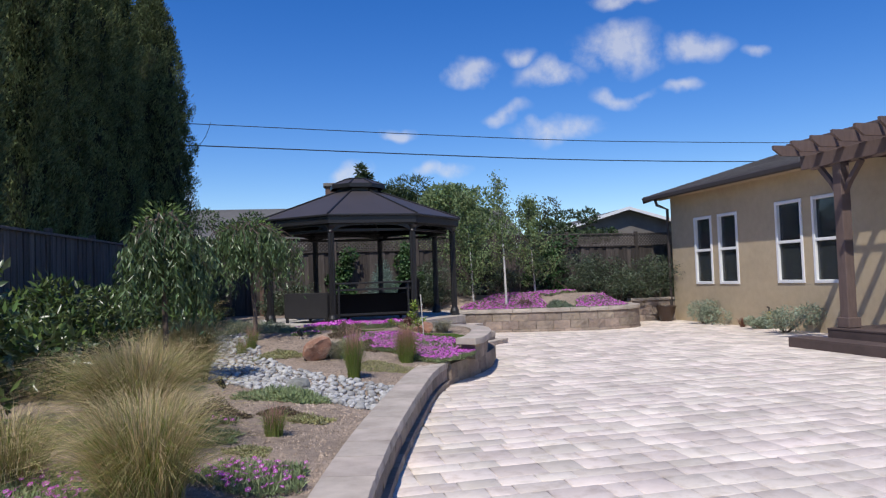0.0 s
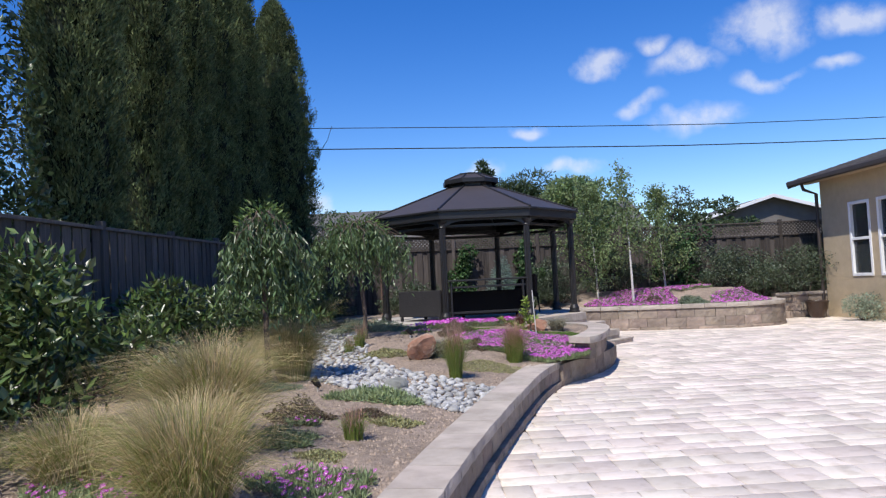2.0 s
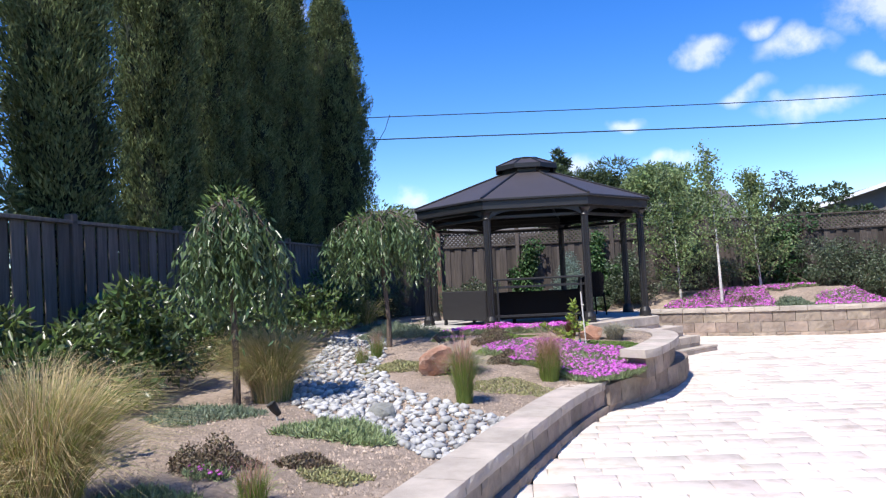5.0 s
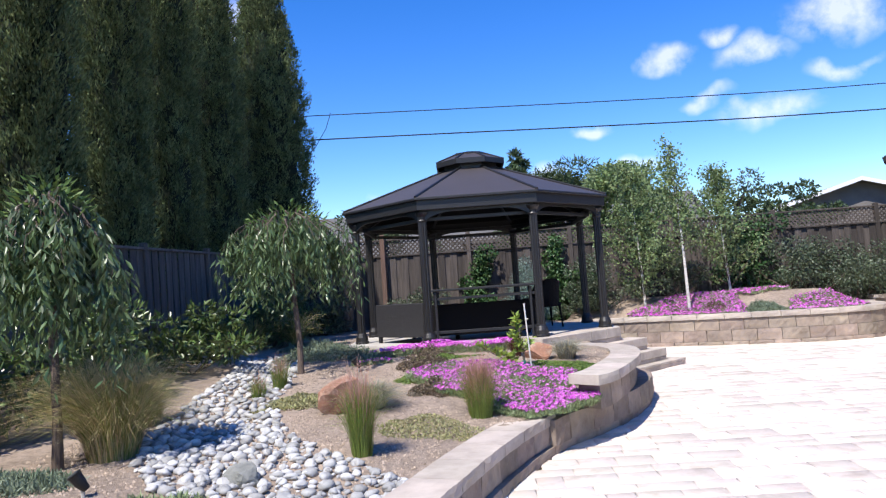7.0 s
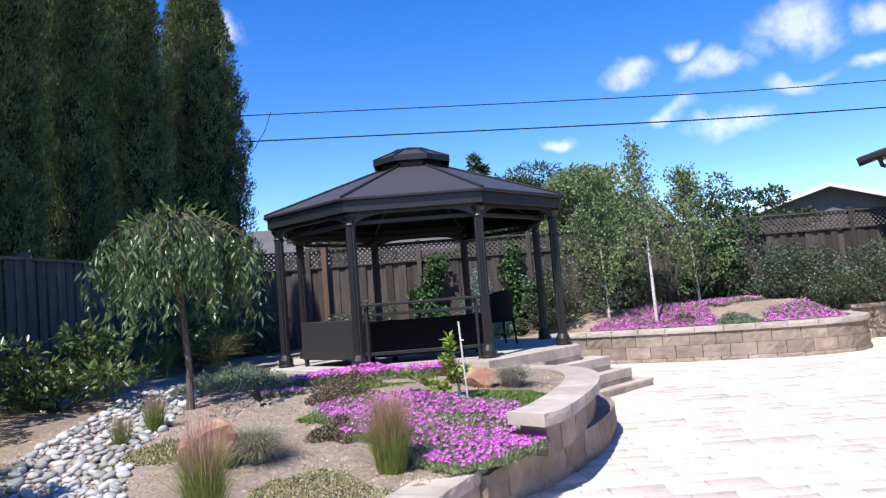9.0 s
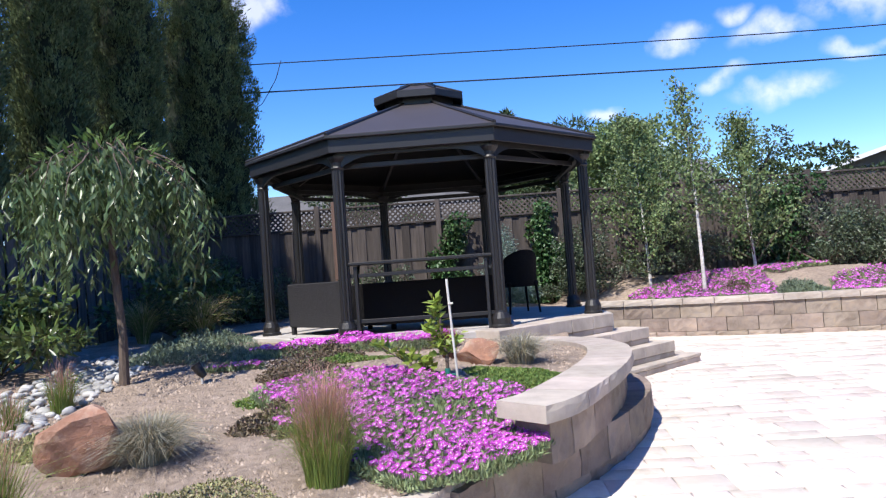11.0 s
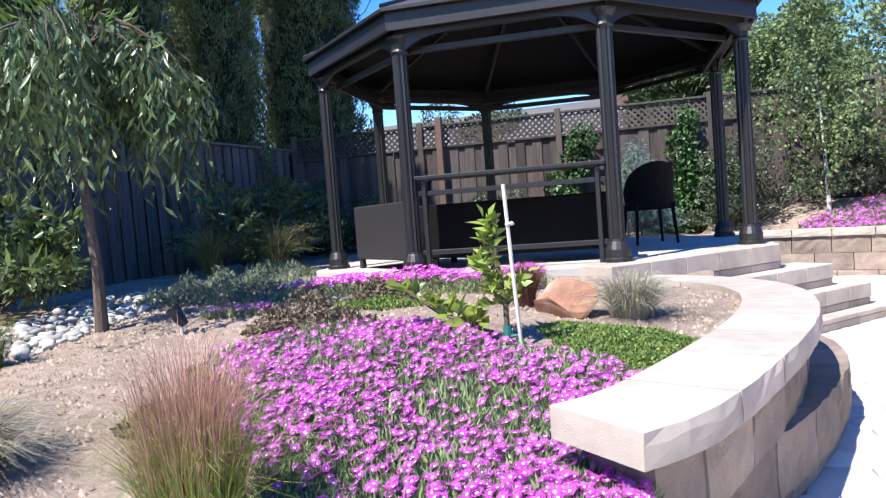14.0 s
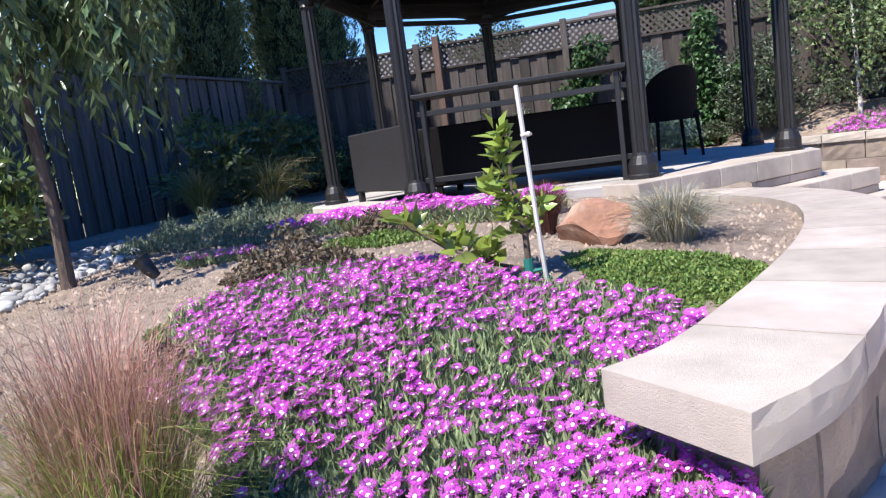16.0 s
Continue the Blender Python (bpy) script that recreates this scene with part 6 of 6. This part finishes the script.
# ---- citrus with stake ----
def build_citrus():
    x, y = 1.41, 10.87
    t = thing("citrus_tree", "small young citrus with yellow-green leaves and one lemon", "tree", (x, y, gz(x, y) - 0.02))
    bm = bmesh.new()
    tube(bm, [(0, 0, 0), (0.0, 0, 0.2), (-0.03, 0, 0.38), (-0.02, 0, 0.56)], [0.014, 0.012, 0.009, 0.004], 7)
    tube(bm, [(0, 0, 0.06), (-0.12, -0.06, 0.10), (-0.28, -0.08, 0.17), (-0.46, -0.08, 0.29)], [0.009, 0.007, 0.005, 0.003], 6)
    tube(bm, [(0, 0, 0.18), (0.07, -0.02, 0.26)], [0.006, 0.003], 5)
    tube(bm, [(0, 0, 0.22), (-0.1, 0.02, 0.36)], [0.006, 0.003], 5)
    part("stem", bm, M_BARK, t)
    P, D = [], []
    for (a, b, n) in (((-0.05, 0, 0.14), (-0.06, 0, 0.56), 85), ((-0.06, -0.03, 0.09), (-0.47, -0.08, 0.29), 60), ((0, 0, 0.2), (0.09, -0.02, 0.32), 28), ((0, 0, 0.24), (-0.13, 0.02, 0.40), 34)):
        u = rng.uniform(0.1, 1.05, n)[:, None]
        P.append(np.array(a) * (1 - u) + np.array(b) * u + rng.normal(scale=0.012, size=(n, 3)))
        d = rng.normal(size=(n, 3))
        d[:, 2] = np.abs(d[:, 2]) * 0.7
        D.append(d)
    P, D = np.concatenate(P), np.concatenate(D)
    V, F = leaf_geo(P, D, np.concatenate([rng.uniform(0.06, 0.10, 85), rng.uniform(0.085, 0.125, 60), rng.uniform(0.05, 0.09, len(P) - 145)]), np.concatenate([rng.uniform(0.028, 0.042, 85), rng.uniform(0.042, 0.056, 60), rng.uniform(0.028, 0.04, len(P) - 145)]), fold=0.22)
    np_part("leaves", V, F, M_LEMONL, t)
    bm = bmesh.new()
    lathe(bm, [(0.003, -0.026), (0.014, -0.02), (0.020, 0), (0.014, 0.02), (0.004, 0.026)], 12, (-0.17, -0.11, 0.045))
    part("lemon", bm, M_LEMON, t, "small yellow-green lemon", True)
    bm = bmesh.new()
    lathe(bm, [(0.019, 0.02), (0.021, 0.06), (0.019, 0.10)], 10)
    tube(bm, [(0.0, 0, 0.05), (0.05, -0.015, 0.06), (0.075, 0.0, 0.02)], 0.009, 5)
    part("tie_tape", bm, M_TAPE, t, "dark green plastic tie tape")
    sx, sy = 1.47, 10.8
    s = thing("plant_stake", "pale thin wooden stake beside the citrus", "stake", (sx, sy, gz(sx, sy) - 0.05))
    bm = bmesh.new()
    tube(bm, [(0.02, 0, 0), (0.0, 0, 0.4), (-0.015, 0, 0.76)], 0.0085, 7)
    part("rod", bm, M_STAKE, s)
    bm = bmesh.new()
    tube(bm, [(-0.012, 0.014, 0.585), (0.016, 0.010, 0.59), (0.016, -0.012, 0.595), (-0.012, -0.012, 0.59), (-0.012, 0.014, 0.585)], 0.006, 5)
    part("tie", bm, M_STAKE, s)


build_citrus()


# ---- rocks, lights, small things ----
def rock_mesh(sx, sy, sz, seed, rough=0.28, flat=0.0, sub=3):
    r0 = np.random.default_rng(seed)
    bm = bmesh.new()
    bmesh.ops.create_icosphere(bm, subdivisions=sub, radius=1)
    off = Vector(r0.uniform(-50, 50, 3))
    planes = [(Vector(unit(r0.normal(size=3))), r0.uniform(0.50, 0.72)) for _ in range(12)]
    for v in bm.verts:
        c = v.co.copy()
        if rough > 0.1:
            for nrm, dd in planes:
                e = c.dot(nrm) - dd
                if e > 0:
                    c -= nrm * e * 0.97
        c *= 1 + rough * 0.35 * noise.noise(v.co * 1.6 + off) + rough * 0.15 * noise.noise(v.co * 5 + off)
        v.co = Vector((c.x * sx, c.y * sy, c.z * sz))
    return bm


for x, y, s, m, lab, sd in ((-0.18, 9.22, (0.27, 0.21, 0.24), M_ROCK, "reddish tan angular rock on gravel", 1), (1.55, 11.47, (0.19, 0.12, 0.16), M_ROCK, "orange-brown cracked rock beside grasses", 2), (-0.33, 7.43, (0.16, 0.14, 0.11), M_GREYROCK, "lichen-grey boulder in the dry creek", 3)):
    r = part("rock", rock_mesh(*s, sd), m, None)
    r.location = (x, y, gz(x, y) + s[2] * 0.45)
    tagged(r, lab, "rock")


def spot_light(x, y, turn):
    z = gz(x, y)
    t = thing("garden_spotlight", "small black ground spotlight on a spike", "garden light", (x, y, z), turn, "bed spotlights")
    bm = bmesh.new()
    tube(bm, [(0, 0, -0.05), (0, 0, 0.06)], [0.008, 0.012], 7)
    part("spike", bm, M_STAKE, t)
    bm = bmesh.new()
    tube(bm, [(0.02, 0, 0.05), (-0.01, 0, 0.09), (-0.035, 0, 0.13), (-0.045, 0, 0.145)], [0.022, 0.034, 0.038, 0.043], 14)
    part("head", bm, M_BLACKPL, t)
    bm = bmesh.new()
    tube(bm, [(-0.046, 0, 0.1465), (-0.047, 0, 0.148)], 0.032, 14)
    part("lens", bm, M_SCREEN, t)


spot_light(-0.47, 11.0, 0.3)
spot_light(-1.05, 6.92, 0.6)


def small_things():
    t = thing("plant_pot", "dark brown glazed plant pot by the house corner", "plant pot", (9.85, 19.42, 0))
    bm = bmesh.new()
    lathe(bm, [(0.17, 0), (0.24, 0.2), (0.29, 0.42), (0.31, 0.45), (0.28, 0.46), (0.26, 0.42)], 20)
    part("bowl", bm, M_POT, t)
    t = thing("garden_tap", "yellowish standpipe wrapped at the house wall", "tap", (10.56, 15.41, 0))
    bm = bmesh.new()
    tube(bm, [(0, 0, 0), (0, 0, 0.25), (0.02, 0, 0.42)], [0.05, 0.045, 0.03], 9)
    part("pipe_wrap", bm, mat("tan_wrap", (0.5, 0.42, 0.14), (0.4, 0.33, 0.12), 8, 0.8), t)
    bm = bmesh.new()
    tube(bm, [(0.02, 0, 0.42), (0.02, 0, 0.52), (-0.05, -0.03, 0.53)], 0.02, 7)
    part("spout", bm, M_TRIMBR, t)


small_things()


# ---- dry creek stones ----
def build_stones():
    t = thing("dry_creek", "dry creek of rounded pale grey river stones", "stones", kind="structure")
    protos = []
    for k in range(10):
        bm = rock_mesh(1, rng.uniform(0.7, 0.95), rng.uniform(0.5, 0.7), 40 + k, 0.16, sub=2 if k < 10 else 1)
        me = bpy.data.meshes.new("stone")
        bm.to_mesh(me)
        bm.free()
        me.materials.append(M_STONE)
        me.polygons.foreach_set("use_smooth", np.ones(len(me.polygons), bool))
        protos.append(me)
    taken, out = [], []
    tries = rng.uniform((-3.0, 6.2), (1.0, 13.4), (26000, 2))
    tries = tries[creek_d(tries[:, 0], tries[:, 1]) < 0.5]
    tries = tries[inside(BED, tries[:, 0] + 0.22, tries[:, 1])]
    size = np.where(rng.uniform(size=len(tries)) < 0.25, rng.uniform(0.042, 0.064, len(tries)), rng.uniform(0.016, 0.040, len(tries)))
    order = np.argsort(-size)
    arr = np.zeros((0, 3))
    for i in order:
        x, y = tries[i]
        r = size[i]
        if len(arr) and (np.hypot(arr[:, 0] - x, arr[:, 1] - y) < (arr[:, 2] + r) * 0.72).any():
            continue
        arr = np.vstack([arr, (x, y, r)])
        if len(arr) >= 2500:
            break
    near = [q for q in arr if q[1] < 8.9][:300]
    rest = [q for q in arr if not any(q is n for n in near)]
    for x, y, r in near:
        ob = new("stone", protos[int(rng.integers(10))])
        ob.parent = t
        ob.location = (x, y, gz(x, y) + r * 0.32)
        ob.rotation_euler = (rng.normal() * 0.25, rng.normal() * 0.25, rng.uniform(0, 6.28))
        ob.scale = (r, r, r)
    Vs, Fs, o = [], [], 0
    bases = []
    for me in protos:
        V = np.zeros(len(me.vertices) * 3)
        me.vertices.foreach_get("co", V)
        F = np.zeros(len(me.loops), int)
        me.loops.foreach_get("vertex_index", F)
        bases.append((V.reshape(-1, 3), F.reshape(-1, 3)))
    for x, y, r in rest:
        V, F = bases[int(rng.integers(10))]
        a = rng.uniform(0, 6.28)
        R = np.array([[math.cos(a), -math.sin(a), 0], [math.sin(a), math.cos(a), 0], [0, 0, 1]])
        Vs.append(V @ R.T * r + (x, y, gz(x, y) + r * 0.32))
        Fs.append(F + o)
        o += len(V)
    if Vs:
        tagged(np_part("stone_bed", np.concatenate(Vs), np.concatenate(Fs), M_STONE_J, t, smooth=True), kind="stuff")


build_stones()


# ---- patio pavers ----
def build_pavers():
    t = thing("patio", "patio of cream and tan concrete pavers in mixed sizes", "patio", kind="structure")
    rot = math.atan2(0.085, 0.996)
    c, s = math.cos(rot), math.sin(rot)
    cells = []
    v = -6.0
    hts = (0.20, 0.30, 0.20, 0.20, 0.30)
    i = 0
    solid = [*map(tuple, shift(OUT_S, 0.12)), (2.4, 13.0), (2.4, 14.6), (2.5, 16.5), (2.4, 18.5), *map(tuple, shift(FAR_S, 0.12)), (11.5, 20.0), (12, 25), (-9, 25), (-9, -4)]
    while v < 21:
        h = hts[i % 5]
        i += 1
        u = -2.0 - rng.uniform(0, 0.3)
        while u < 14:
            w = rng.choice((0.20, 0.30, 0.30, 0.40))
            cells.append((u + w / 2, v + h / 2, w, h))
            u += w
        v += h
    cells = np.array(cells)
    X, Y = cells[:, 0] * c - cells[:, 1] * s, cells[:, 0] * s + cells[:, 1] * c
    keep = ~inside(solid, X, Y) & (Y > -3.4) & (Y < 20.1) & (X < 10.32 + 0.085 * (19.78 - Y) + 0.3) & (X < 12.2) & (X > -0.9)
    keep &= np.hypot(X - GC.x, Y - GC.y) > 2.15
    cells, X, Y = cells[keep], X[keep], Y[keep]
    near = (Y > 4.3) & (Y < 9.5) & (X < 4.6)
    idx = np.where(near)[0][:300]
    rest = np.setdiff1d(np.arange(len(X)), idx)

    def paver(w, h):
        b, g = 0.007, 0.0018
        a, d = w / 2 - g, h / 2 - g
        V = [(-a, -d, -0.03), (a, -d, -0.03), (a, d, -0.03), (-a, d, -0.03), (-a, -d, -b * 0.7), (a, -d, -b * 0.7), (a, d, -b * 0.7), (-a, d, -b * 0.7), (-a + b, -d + b, 0), (a - b, -d + b, 0), (a - b, d - b, 0), (-a + b, d - b, 0)]
        F = [(k, (k + 1) % 4, (k + 1) % 4 + 4, k + 4) for k in range(4)] + [(k + 4, (k + 1) % 4 + 4, (k + 1) % 4 + 8, k + 8) for k in range(4)] + [(8, 9, 10, 11)]
        return np.array(V), np.array(F)

    cache = {}
    for k in idx:
        key = (round(cells[k, 2], 3), round(cells[k, 3], 3))
        if key not in cache:
            cache[key] = np_mesh("paver", *paver(*key), M_PAVER)
        ob = new("paver", cache[key])
        ob.parent = t
        ob.location = (X[k], Y[k], rng.normal() * 0.0012)
        ob.rotation_euler = (rng.normal() * 0.003, rng.normal() * 0.003, rot + rng.normal() * 0.004)
    Vs, Fs, o = [], [], 0
    R = np.array([[c, -s, 0], [s, c, 0], [0, 0, 1]])
    for k in rest:
        V, F = paver(cells[k, 2], cells[k, 3])
        Vs.append(V @ R.T + (X[k], Y[k], rng.normal() * 0.0012))
        Fs.append(F + o)
        o += 12
    tagged(np_part("paver_field", np.concatenate(Vs), np.concatenate(Fs), M_PAVER_J, t), kind="stuff")


build_pavers()
